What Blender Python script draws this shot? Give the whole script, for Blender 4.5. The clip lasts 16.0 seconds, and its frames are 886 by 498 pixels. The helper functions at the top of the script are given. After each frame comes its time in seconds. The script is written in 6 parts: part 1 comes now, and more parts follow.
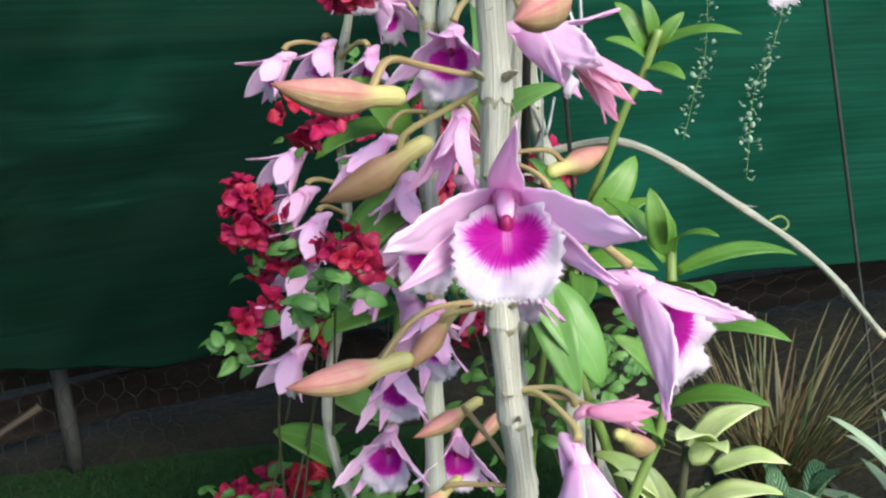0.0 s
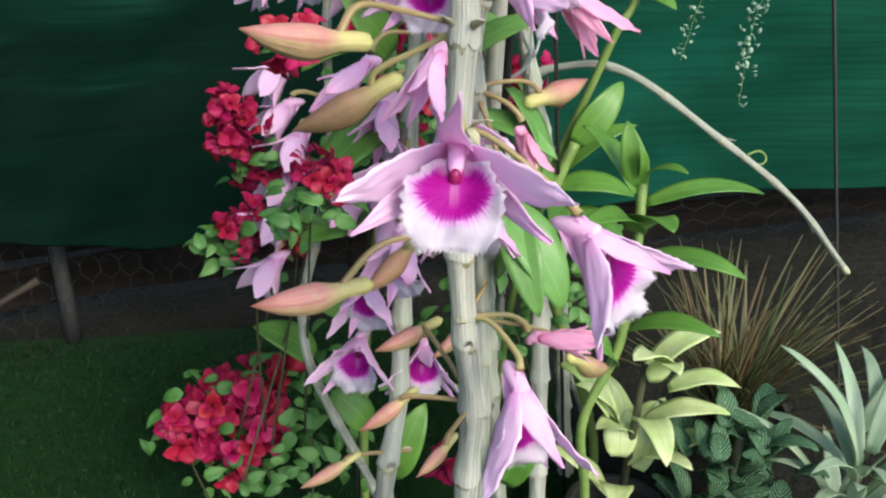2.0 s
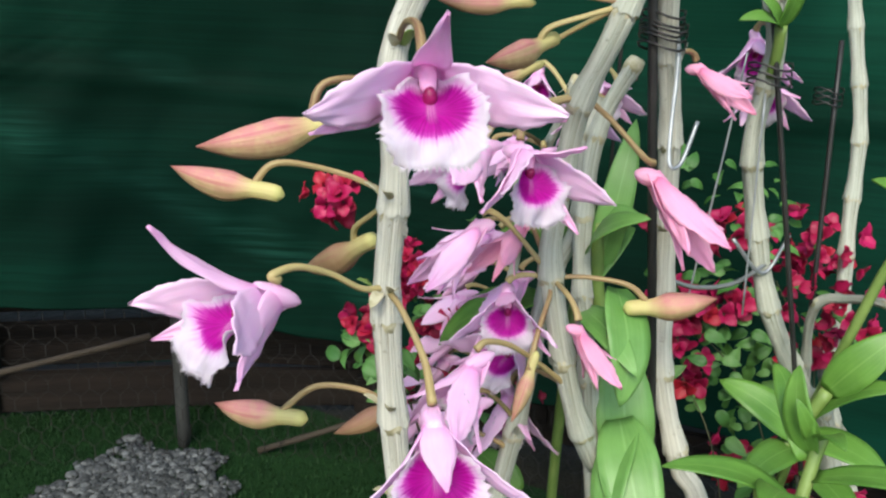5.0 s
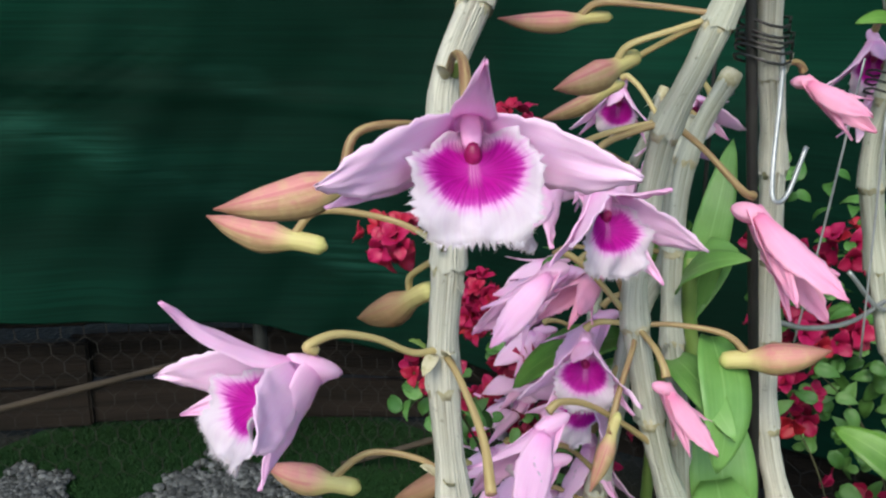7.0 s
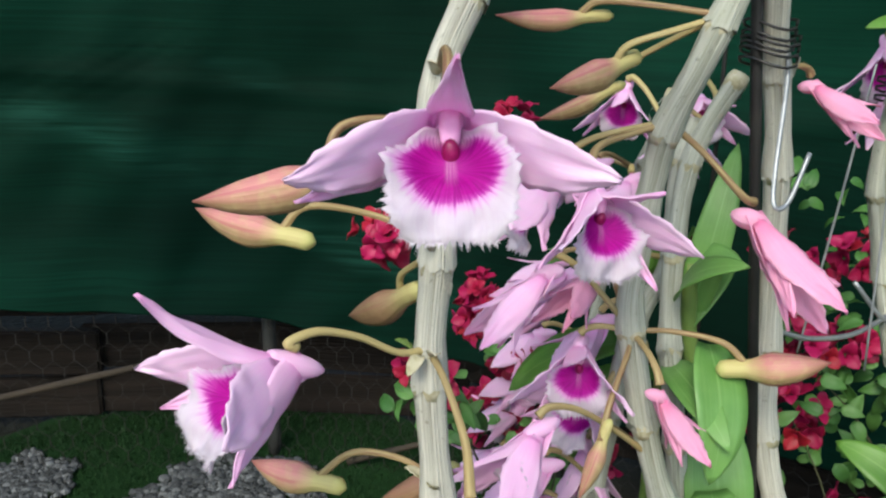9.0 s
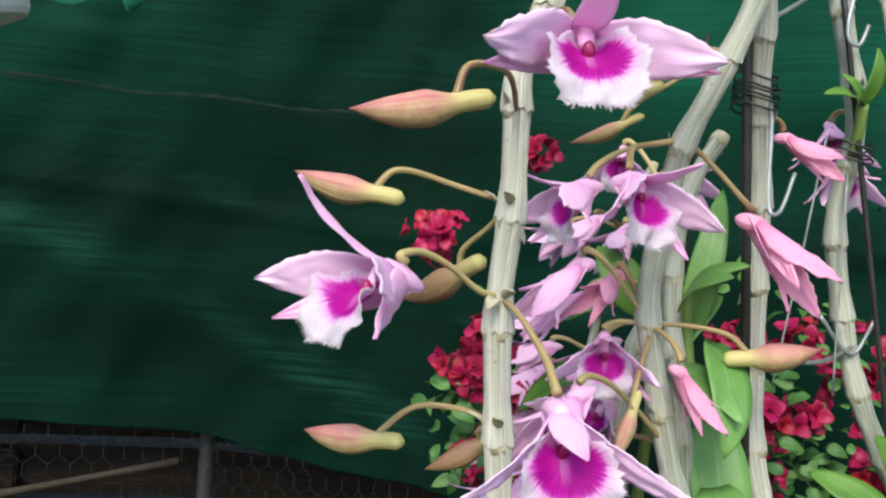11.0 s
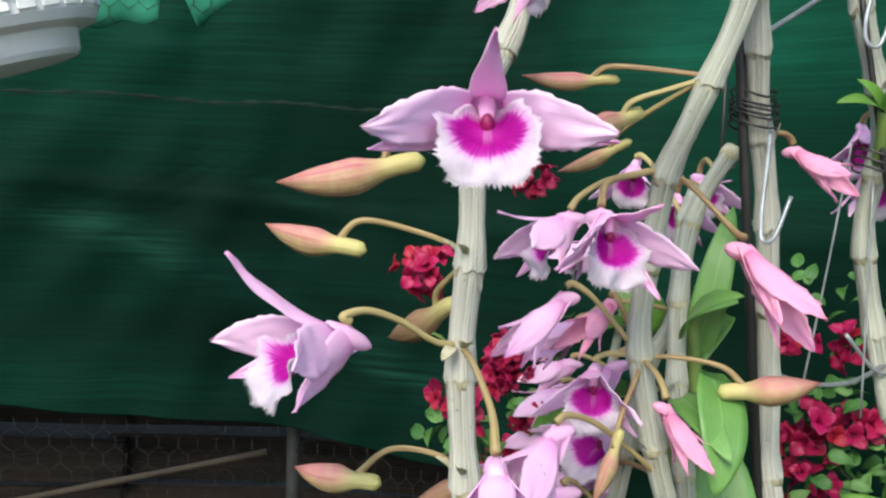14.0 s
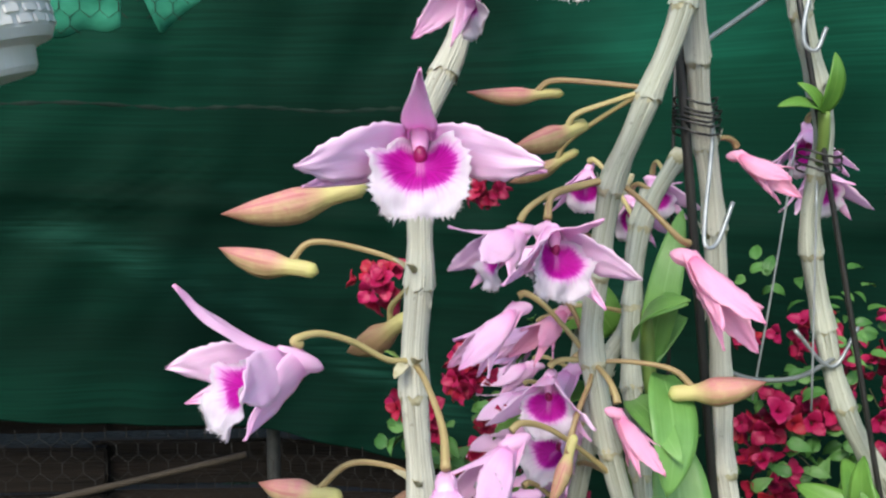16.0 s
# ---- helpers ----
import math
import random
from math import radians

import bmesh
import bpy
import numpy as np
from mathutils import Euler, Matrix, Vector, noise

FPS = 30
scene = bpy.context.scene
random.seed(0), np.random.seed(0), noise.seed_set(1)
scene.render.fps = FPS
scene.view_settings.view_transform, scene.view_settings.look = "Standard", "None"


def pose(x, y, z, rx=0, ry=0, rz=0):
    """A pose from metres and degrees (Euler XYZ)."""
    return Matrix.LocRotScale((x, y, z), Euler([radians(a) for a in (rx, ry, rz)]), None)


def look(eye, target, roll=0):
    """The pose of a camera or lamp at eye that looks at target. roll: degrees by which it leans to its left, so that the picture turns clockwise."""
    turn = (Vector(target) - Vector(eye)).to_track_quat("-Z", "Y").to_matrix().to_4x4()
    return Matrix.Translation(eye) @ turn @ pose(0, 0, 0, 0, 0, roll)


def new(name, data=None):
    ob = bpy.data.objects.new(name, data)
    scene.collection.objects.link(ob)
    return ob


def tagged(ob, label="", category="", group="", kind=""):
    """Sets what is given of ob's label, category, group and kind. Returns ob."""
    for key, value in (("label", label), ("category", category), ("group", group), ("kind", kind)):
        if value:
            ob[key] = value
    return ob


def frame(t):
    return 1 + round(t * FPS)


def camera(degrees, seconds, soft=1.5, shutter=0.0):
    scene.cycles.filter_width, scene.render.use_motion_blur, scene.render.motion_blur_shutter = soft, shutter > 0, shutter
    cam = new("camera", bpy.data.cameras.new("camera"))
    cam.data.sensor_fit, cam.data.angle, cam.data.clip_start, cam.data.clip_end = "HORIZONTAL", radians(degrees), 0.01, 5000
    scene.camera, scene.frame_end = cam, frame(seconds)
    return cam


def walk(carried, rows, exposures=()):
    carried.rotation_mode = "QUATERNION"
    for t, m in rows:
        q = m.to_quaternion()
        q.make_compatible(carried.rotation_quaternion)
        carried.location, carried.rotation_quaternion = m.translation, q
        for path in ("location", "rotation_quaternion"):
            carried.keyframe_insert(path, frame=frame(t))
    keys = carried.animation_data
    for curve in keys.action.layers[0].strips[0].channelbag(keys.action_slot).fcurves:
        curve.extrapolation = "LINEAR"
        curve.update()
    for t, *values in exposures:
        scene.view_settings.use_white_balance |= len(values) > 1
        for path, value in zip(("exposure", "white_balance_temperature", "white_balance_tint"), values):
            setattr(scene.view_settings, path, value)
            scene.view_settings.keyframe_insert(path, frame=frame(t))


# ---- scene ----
cam = camera(55.0, 16.0, soft=2.3)
walk(cam, [
    (0.0, look((-0.0864, -0.2904, 0.5230), (-0.0259, -0.0121, 0.4289), -0.36)),
    (0.5, look((-0.0742, -0.2939, 0.5359), (-0.0256, -0.0206, 0.4221), 1.40)),
    (1.0, look((-0.0584, -0.3064, 0.5391), (-0.0169, -0.0362, 0.4156), 1.46)),
    (1.5, look((-0.0750, -0.2990, 0.5509), (-0.0199, -0.0364, 0.4166), 3.19)),
    (2.0, look((-0.0723, -0.3033, 0.5478), (-0.0157, -0.0397, 0.4162), 3.31)),
    (2.5, look((-0.0662, -0.3070, 0.5493), (-0.0152, -0.0405, 0.4213), 1.42)),
    (3.0, look((-0.0379, -0.3350, 0.5027), (-0.0162, -0.0548, 0.3978), 1.01)),
    (3.5, look((0.0280, -0.3304, 0.4976), (-0.0039, -0.0474, 0.4034), 0.80)),
    (4.0, look((0.1039, -0.3029, 0.5249), (0.0147, -0.0314, 0.4337), 5.22)),
    (4.5, look((0.1495, -0.2827, 0.5328), (0.0233, -0.0232, 0.4508), 4.88)),
    (5.0, look((0.1820, -0.2554, 0.5521), (0.0290, -0.0098, 0.4728), 2.48)),
    (5.2, look((0.1791, -0.2601, 0.5609), (0.0281, -0.0135, 0.4809), 1.23)),
    (7.3, look((0.1623, -0.1991, 0.5645), (-0.0195, 0.0242, 0.4803), 0.03)),
    (7.5, look((0.1596, -0.1907, 0.5667), (-0.0230, 0.0313, 0.4807), 0.08)),
    (8.0, look((0.1620, -0.1812, 0.5656), (-0.0242, 0.0350, 0.4731), 1.03)),
    (8.5, look((0.1585, -0.1882, 0.5649), (-0.0280, 0.0291, 0.4755), 1.09)),
    (9.0, look((0.1716, -0.2024, 0.5621), (-0.0128, 0.0191, 0.4789), 1.20)),
    (9.2, look((0.1804, -0.2195, 0.5313), (-0.0049, 0.0098, 0.4759), 3.36)),
    (11.3, look((0.1574, -0.2865, 0.4792), (-0.0063, -0.0354, 0.4674), 4.73)),
    (11.5, look((0.1706, -0.2834, 0.4802), (0.0003, -0.0367, 0.4690), 3.06)),
    (12.0, look((0.2033, -0.2631, 0.5070), (0.0181, -0.0288, 0.4794), -0.68)),
    (12.5, look((0.2115, -0.2596, 0.5102), (0.0185, -0.0314, 0.4833), -0.54)),
    (13.0, look((0.1983, -0.2531, 0.5203), (0.0049, -0.0268, 0.4832), -0.05)),
    (13.5, look((0.1972, -0.2458, 0.5167), (0.0002, -0.0221, 0.4831), 0.68)),
    (14.0, look((0.2077, -0.2492, 0.5159), (0.0094, -0.0257, 0.4887), 2.40)),
    (14.5, look((0.2135, -0.2599, 0.5224), (0.0235, -0.0287, 0.5003), 2.04)),
    (15.0, look((0.2196, -0.2725, 0.5230), (0.0343, -0.0371, 0.5067), 1.32)),
    (15.5, look((0.2285, -0.2617, 0.5214), (0.0396, -0.0292, 0.5053), 1.68)),
    (16.0, look((0.2216, -0.2454, 0.5292), (0.0283, -0.0181, 0.4977), 0.51)),
], exposures=[(0.0, 1.20, 6650, 8), (1.0, 1.12, 6650, 8), (3.0, 1.06, 6650, 7), (5.2, 1.04, 6650, 7), (7.3, 0.85, 6650, 7), (9.2, 0.87, 6650, 7), (11.3, 1.05, 6650, 8), (16.0, 1.06, 6650, 8)])

# ---------------------------------------------------------------- light
SUN_AZ, SUN_EL = radians(158), radians(42)
world = bpy.data.worlds.new("garden_sky")
scene.world = world
world.use_nodes = True
wn = world.node_tree
sky = wn.nodes.new("ShaderNodeTexSky")
sky.sky_type, sky.sun_disc = "NISHITA", False
sky.sun_elevation, sky.sun_rotation = SUN_EL, SUN_AZ
wn.links.new(sky.outputs[0], wn.nodes["Background"].inputs[0])
wn.nodes["Background"].inputs[1].default_value = 0.15
sun = new("sun", bpy.data.lights.new("sun", "SUN"))
sun.data.energy, sun.data.angle, sun.data.color = 2.1, radians(26), (1.0, 0.94, 0.84)
sun_from = Vector((math.sin(SUN_AZ) * math.cos(SUN_EL), math.cos(SUN_AZ) * math.cos(SUN_EL), math.sin(SUN_EL)))
sun.matrix_world = look(sun_from * 5, (0, 0, 0))


# ---------------------------------------------------------------- materials
class Mat:
    """A small builder for node materials."""

    def __init__(self, name):
        self.m = bpy.data.materials.new(name)
        self.m.use_nodes = True
        self.t = self.m.node_tree
        self.b = self.t.nodes["Principled BSDF"]
        self.out = self.t.nodes["Material Output"]

    def node(self, kind, **props):
        n = self.t.nodes.new(kind)
        for k, v in props.items():
            if k == "op":
                n.operation = v
            elif k == "blend":
                n.blend_type = v
            elif k == "dtype":
                n.data_type = v
        return n

    def link(self, a, b):
        self.t.links.new(a, b)

    def coords(self, kind="Object", scale=(1, 1, 1)):
        tc = self.node("ShaderNodeTexCoord")
        mp = self.node("ShaderNodeMapping")
        mp.inputs["Scale"].default_value = scale
        self.link(tc.outputs[kind], mp.inputs[0])
        return mp.outputs[0]

    def noise(self, vec, scale, detail=3.0, rough=0.55):
        n = self.node("ShaderNodeTexNoise")
        n.inputs["Scale"].default_value, n.inputs["Detail"].default_value = scale, detail
        n.inputs["Roughness"].default_value = rough
        self.link(vec, n.inputs["Vector"])
        return n.outputs["Fac"]

    def ramp(self, fac, stops):
        r = self.node("ShaderNodeValToRGB")
        el = r.color_ramp.elements
        while len(el) < len(stops):
            el.new(0.5)
        for e, (p, c) in zip(el, stops):
            e.position, e.color = p, (*c, 1)
        self.link(fac, r.inputs[0])
        return r.outputs[0]

    def mix(self, fac, a, b, blend="MIX"):
        n = self.node("ShaderNodeMix", dtype="RGBA", blend=blend)
        for sock, v in ((n.inputs[0], fac), (n.inputs[6], a), (n.inputs[7], b)):
            if isinstance(v, (int, float)):
                sock.default_value = v
            elif isinstance(v, tuple):
                sock.default_value = (*v, 1)
            else:
                self.link(v, sock)
        return n.outputs[2]

    def math(self, op, a, b=0.0):
        n = self.node("ShaderNodeMath", op=op)
        for sock, v in ((n.inputs[0], a), (n.inputs[1], b)):
            if isinstance(v, (int, float)):
                sock.default_value = v
            else:
                self.link(v, sock)
        return n.outputs[0]

    def bump(self, height, strength, dist=0.001):
        n = self.node("ShaderNodeBump")
        n.inputs["Strength"].default_value, n.inputs["Distance"].default_value = strength, dist
        self.link(height, n.inputs["Height"])
        self.link(n.outputs[0], self.b.inputs["Normal"])
        return self

    def done(self, color, rough=0.5, spec=0.5, metal=0.0, thin=0.0):
        if isinstance(color, tuple):
            self.b.inputs["Base Color"].default_value = (*color, 1)
        else:
            self.link(color, self.b.inputs["Base Color"])
        self.b.inputs["Roughness"].default_value = rough
        self.b.inputs["Specular IOR Level"].default_value = spec
        self.b.inputs["Metallic"].default_value = metal
        if thin > 0:
            tr = self.node("ShaderNodeBsdfTranslucent")
            if isinstance(color, tuple):
                tr.inputs[0].default_value = (*color, 1)
            else:
                self.link(color, tr.inputs[0])
            ms = self.node("ShaderNodeMixShader")
            ms.inputs[0].default_value = thin
            self.link(self.b.outputs[0], ms.inputs[1])
            self.link(tr.outputs[0], ms.inputs[2])
            self.link(ms.outputs[0], self.out.inputs[0])
        return self.m

    def uv(self):
        tc = self.node("ShaderNodeTexCoord")
        s = self.node("ShaderNodeSeparateXYZ")
        self.link(tc.outputs["UV"], s.inputs[0])
        return s.outputs[0], s.outputs[1]

    def random(self):
        return self.node("ShaderNodeObjectInfo").outputs["Random"]

    def island(self):
        return self.node("ShaderNodeNewGeometry").outputs["Random Per Island"]


def petal_material(name, pale, deep, edge, k_tip):
    """Soft lilac petal: paler along the middle, deeper to the tip, with fine long veins."""
    k = Mat(name)
    across, along = k.uv()
    off = k.math("ABSOLUTE", k.math("SUBTRACT", across, 0.5))
    veins = k.noise(k.coords("UV", (34, 2.2, 1)), 1.0, 4)
    blotch = k.noise(k.coords("Object"), 90, 3)
    tip = k.ramp(along, [(0.0, deep), (0.25, pale), (0.75, pale), (1.0, k_tip)])
    side = k.mix(k.math("MULTIPLY", k.math("POWER", k.math("MULTIPLY", off, 2.0), 3.0), 0.55), tip, edge)
    c = k.mix(k.math("MULTIPLY", k.ramp(veins, [(0.42, (0, 0, 0)), (0.7, (1, 1, 1))]), 0.30), side, deep)
    c = k.mix(k.math("MULTIPLY", blotch, 0.12), c, deep)
    k.bump(k.math("ADD", veins, blotch), 0.35, 0.0006)
    return k.done(c, 0.55, 0.2, thin=0.44)


M_PETAL = petal_material("petal_lilac", (0.98, 0.74, 0.94), (0.96, 0.51, 0.86), (0.98, 0.83, 0.96), (0.97, 0.77, 0.94))
M_SEPAL = petal_material("sepal_lilac", (0.97, 0.69, 0.91), (0.95, 0.46, 0.81), (0.97, 0.79, 0.93), (0.95, 0.52, 0.84))
M_ROSE = petal_material("petal_rose", (0.92, 0.50, 0.70), (0.84, 0.27, 0.50), (0.94, 0.64, 0.79), (0.89, 0.40, 0.63))


def lip_material():
    """White lip with a magenta throat, veined outwards."""
    k = Mat("lip_white_magenta")
    across, along = k.uv()
    dx = k.math("MULTIPLY", k.math("SUBTRACT", across, 0.5), 1.0)
    dy = k.math("MULTIPLY", k.math("SUBTRACT", along, 0.36), 1.10)
    r = k.math("SQRT", k.math("ADD", k.math("MULTIPLY", dx, dx), k.math("MULTIPLY", dy, dy)))
    ang = k.math("ARCTAN2", dy, dx)
    w = k.node("ShaderNodeCombineXYZ")
    k.link(k.math("MULTIPLY", ang, 17.0), w.inputs[0])
    k.link(k.math("MULTIPLY", r, 2.5), w.inputs[1])
    veins = k.noise(w.outputs[0], 1.0, 3)
    patch = k.noise(k.coords("UV", (3, 3, 1)), 1.0, 2)
    edge = k.math("ADD", r, k.math("MULTIPLY", k.math("SUBTRACT", veins, 0.5), 0.16))
    edge = k.math("ADD", edge, k.math("MULTIPLY", k.math("SUBTRACT", patch, 0.5), 0.10))
    c = k.ramp(edge, [(0.0, (0.57, 0.05, 0.41)), (0.10, (0.53, 0.016, 0.37)), (0.20, (0.50, 0.004, 0.33)), (0.33, (0.51, 0.004, 0.35)), (0.38, (0.60, 0.06, 0.48)), (0.43, (0.82, 0.46, 0.78)), (0.50, (0.72, 0.64, 0.73)), (1.0, (0.73, 0.70, 0.745))])
    haze = k.math("MULTIPLY", k.ramp(along, [(0.10, (1, 1, 1)), (0.24, (0, 0, 0))]), k.ramp(k.math("ABSOLUTE", dx), [(0.08, (0, 0, 0)), (0.20, (1, 1, 1))]))
    c = k.mix(k.math("MULTIPLY", haze, 0.8), c, (0.86, 0.66, 0.82))
    dark = k.mix(k.math("MULTIPLY", k.ramp(veins, [(0.38, (1, 1, 1)), (0.56, (0, 0, 0))]), k.ramp(edge, [(0.34, (0.75, 0.75, 0.75)), (0.50, (0.10, 0.10, 0.10))])), c, k.mix(1.0, c, (0.62, 0.40, 0.66), "MULTIPLY"))
    stripe = k.ramp(k.math("ABSOLUTE", dx), [(0.0, (1, 1, 1)), (0.035, (1, 1, 1)), (0.055, (0, 0, 0))])
    near = k.ramp(along, [(0.42, (0.30, 0.30, 0.30)), (0.60, (0, 0, 0))])
    rays = k.ramp(k.noise(k.coords("UV", (90, 1.0, 1)), 1.0, 2), [(0.42, (0.35, 0.35, 0.35)), (0.58, (1, 1, 1))])
    dark = k.mix(k.math("MULTIPLY", k.math("MULTIPLY", stripe, near), rays), dark, (0.84, 0.58, 0.78))
    fuzz = k.noise(k.coords("Object"), 1400, 2)
    k.bump(fuzz, 0.35, 0.0005)
    return k.done(dark, 0.6, 0.2, thin=0.45)


M_LIP = lip_material()


def plain(name, a, b, scale, rough=0.5, spec=0.4, bump=0.2, dist=0.0006, thin=0.0, metal=0.0, stretch=(1, 1, 1), detail=4):
    k = Mat(name)
    f = k.noise(k.coords("Object", stretch), scale, detail)
    g = k.noise(k.coords("Object", stretch), scale * 6.3, 3)
    c = k.mix(k.ramp(f, [(0.32, (0, 0, 0)), (0.68, (1, 1, 1))]), a, b)
    c = k.mix(k.math("MULTIPLY", g, 0.3), c, a)
    k.bump(g, bump, dist)
    return k.done(c, rough, spec, metal, thin)


def island_material(name, a, b, c3, scale, rough=0.5, spec=0.4, thin=0.2, bump=0.25, pieces=False):
    """For joined bits: every bit keeps a tint of its own."""
    k = Mat(name)
    tint = k.ramp(k.random() if pieces else k.island(), [(0.0, a), (0.5, b), (1.0, c3)])
    f = k.noise(k.coords("Object"), scale, 3)
    c = k.mix(k.math("MULTIPLY", f, 0.4), tint, a)
    k.bump(f, bump, 0.0008)
    return k.done(c, rough, spec, thin=thin)


def cane_material(name, pale, mid, dark):
    """Papery dry sheath: long ridges, faint stains, greyer in the creases."""
    k = Mat(name)
    ridge = k.noise(k.coords("UV", (30, 9, 1)), 1.0, 5, 0.6)
    fine = k.noise(k.coords("UV", (70, 30, 1)), 1.0, 3)
    stain = k.noise(k.coords("Object", (1, 1, 0.35)), 110, 5)
    spot = k.noise(k.coords("Object"), 420, 2)
    c = k.ramp(ridge, [(0.31, dark), (0.42, mid), (0.54, pale)])
    c = k.mix(k.math("MULTIPLY", k.ramp(stain, [(0.48, (0, 0, 0)), (0.72, (1, 1, 1))]), 0.6), c, mid)
    c = k.mix(k.math("MULTIPLY", fine, 0.20), c, dark)
    c = k.mix(k.math("MULTIPLY", k.ramp(spot, [(0.66, (0, 0, 0)), (0.74, (1, 1, 1))]), 0.5), c, dark)
    c = k.mix(k.math("MULTIPLY", k.random(), 0.18), c, mid)
    k.bump(k.math("ADD", ridge, k.math("MULTIPLY", fine, 0.5)), 0.95, 0.0021)
    return k.done(c, 0.75, 0.15)

M_CANE = cane_material("dry_cane_sheath", (0.63, 0.63, 0.545), (0.46, 0.46, 0.385), (0.13, 0.12, 0.085))
M_CANE_FAR = cane_material("grey_green_cane", (0.52, 0.54, 0.46), (0.38, 0.40, 0.32), (0.11, 0.12, 0.085))
M_NODE = plain("cane_node_brown", (0.30, 0.28, 0.16), (0.56, 0.53, 0.40), 220, 0.7, 0.2, 0.6)
M_COLUMN = plain("column_pink", (0.80, 0.38, 0.65), (0.90, 0.62, 0.82), 120, 0.6, 0.2)
M_ANTHER = plain("anther_wine", (0.17, 0.004, 0.05), (0.32, 0.012, 0.12), 300, 0.35)


def bud_material(name, deep=0.0):
    """Blush and olive bud skin with long streaks, a yellow-green heel and a dark tip."""
    k = Mat(name)
    across, along = k.uv()
    n = k.noise(k.coords("Object"), 70, 4)
    streak = k.noise(k.coords("UV", (13, 1.1, 1)), 1.0, 4)
    fine = k.noise(k.coords("UV", (46, 1.6, 1)), 1.0, 3)
    mott = k.noise(k.coords("Object"), 260, 4)
    wob = k.math("ADD", along, k.math("MULTIPLY", k.math("SUBTRACT", n, 0.5), 0.16))
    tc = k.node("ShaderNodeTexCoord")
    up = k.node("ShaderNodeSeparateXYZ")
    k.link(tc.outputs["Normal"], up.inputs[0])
    # tint follows the surface normal: pinker facing up, darker olive facing down
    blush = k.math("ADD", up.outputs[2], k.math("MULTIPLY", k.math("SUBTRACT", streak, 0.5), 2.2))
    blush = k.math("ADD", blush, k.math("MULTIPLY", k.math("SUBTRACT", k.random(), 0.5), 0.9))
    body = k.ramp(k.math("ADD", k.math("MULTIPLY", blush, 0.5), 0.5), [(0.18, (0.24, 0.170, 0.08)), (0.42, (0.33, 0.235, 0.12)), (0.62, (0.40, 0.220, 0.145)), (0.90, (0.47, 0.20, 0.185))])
    body = k.mix(k.math("MULTIPLY", k.ramp(mott, [(0.48, (0, 0, 0)), (0.66, (1, 1, 1))]), 0.35), body, (0.45, 0.38, 0.18))
    c = k.mix(k.ramp(wob, [(0.25, (0, 0, 0)), (0.44, (1, 1, 1))]), (0.45, 0.405, 0.165), body)
    c = k.mix(k.math("MULTIPLY", k.ramp(wob, [(0.0, (1, 1, 1)), (0.10, (0, 0, 0))]), 0.5), c, (0.46, 0.52, 0.16))
    c = k.mix(k.math("MULTIPLY", k.ramp(wob, [(0.78, (0, 0, 0)), (1.0, (1, 1, 1))]), 0.8), c, (0.22, 0.075, 0.06))
    c = k.mix(k.math("MULTIPLY", k.ramp(fine, [(0.50, (0, 0, 0)), (0.68, (1, 1, 1))]), k.ramp(wob, [(0.28, (0.20, 0.20, 0.20)), (0.5, (0.34, 0.34, 0.34))])), c, (0.30, 0.13, 0.09))
    seam = k.math("ABSOLUTE", k.math("SUBTRACT", k.math("FRACT", k.math("MULTIPLY", across, 3.0)), 0.5))
    line = k.math("MULTIPLY", k.ramp(seam, [(0.0, (1, 1, 1)), (0.025, (1, 1, 1)), (0.06, (0, 0, 0))]), k.ramp(along, [(0.34, (0, 0, 0)), (0.46, (0.55, 0.55, 0.55))]))
    c = k.mix(line, c, (0.33, 0.07, 0.10))
    if deep:
        c = k.mix(k.math("MULTIPLY", k.ramp(wob, [(0.16, (0.15, 0.15, 0.15)), (0.36, (1, 1, 1))]), deep), c, k.mix(streak, (0.17, 0.125, 0.055), (0.24, 0.12, 0.075)))
    k.bump(k.math("ADD", k.math("ADD", streak, k.math("MULTIPLY", fine, 0.5)), k.math("MULTIPLY", mott, 0.4)), 0.55, 0.0010)
    return k.done(c, 0.50, 0.28, thin=0.03)


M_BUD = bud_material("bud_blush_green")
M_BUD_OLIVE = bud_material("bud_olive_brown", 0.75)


def pedicel_material():
    """Olive to red-brown stalks, faintly streaked along their length."""
    k = Mat("pedicel_olive_brown")
    streak = k.noise(k.coords("UV", (7, 60, 1)), 1.0, 4)
    tint = k.mix(k.random(), (0.17, 0.085, 0.05), (0.38, 0.32, 0.14))
    c = k.mix(k.ramp(streak, [(0.38, (0, 0, 0)), (0.62, (1, 1, 1))]), tint, (0.36, 0.30, 0.13))
    c = k.mix(0.35, c, tint)
    k.bump(streak, 0.35, 0.0006)
    return k.done(c, 0.5, 0.35)


M_PEDICEL = pedicel_material()


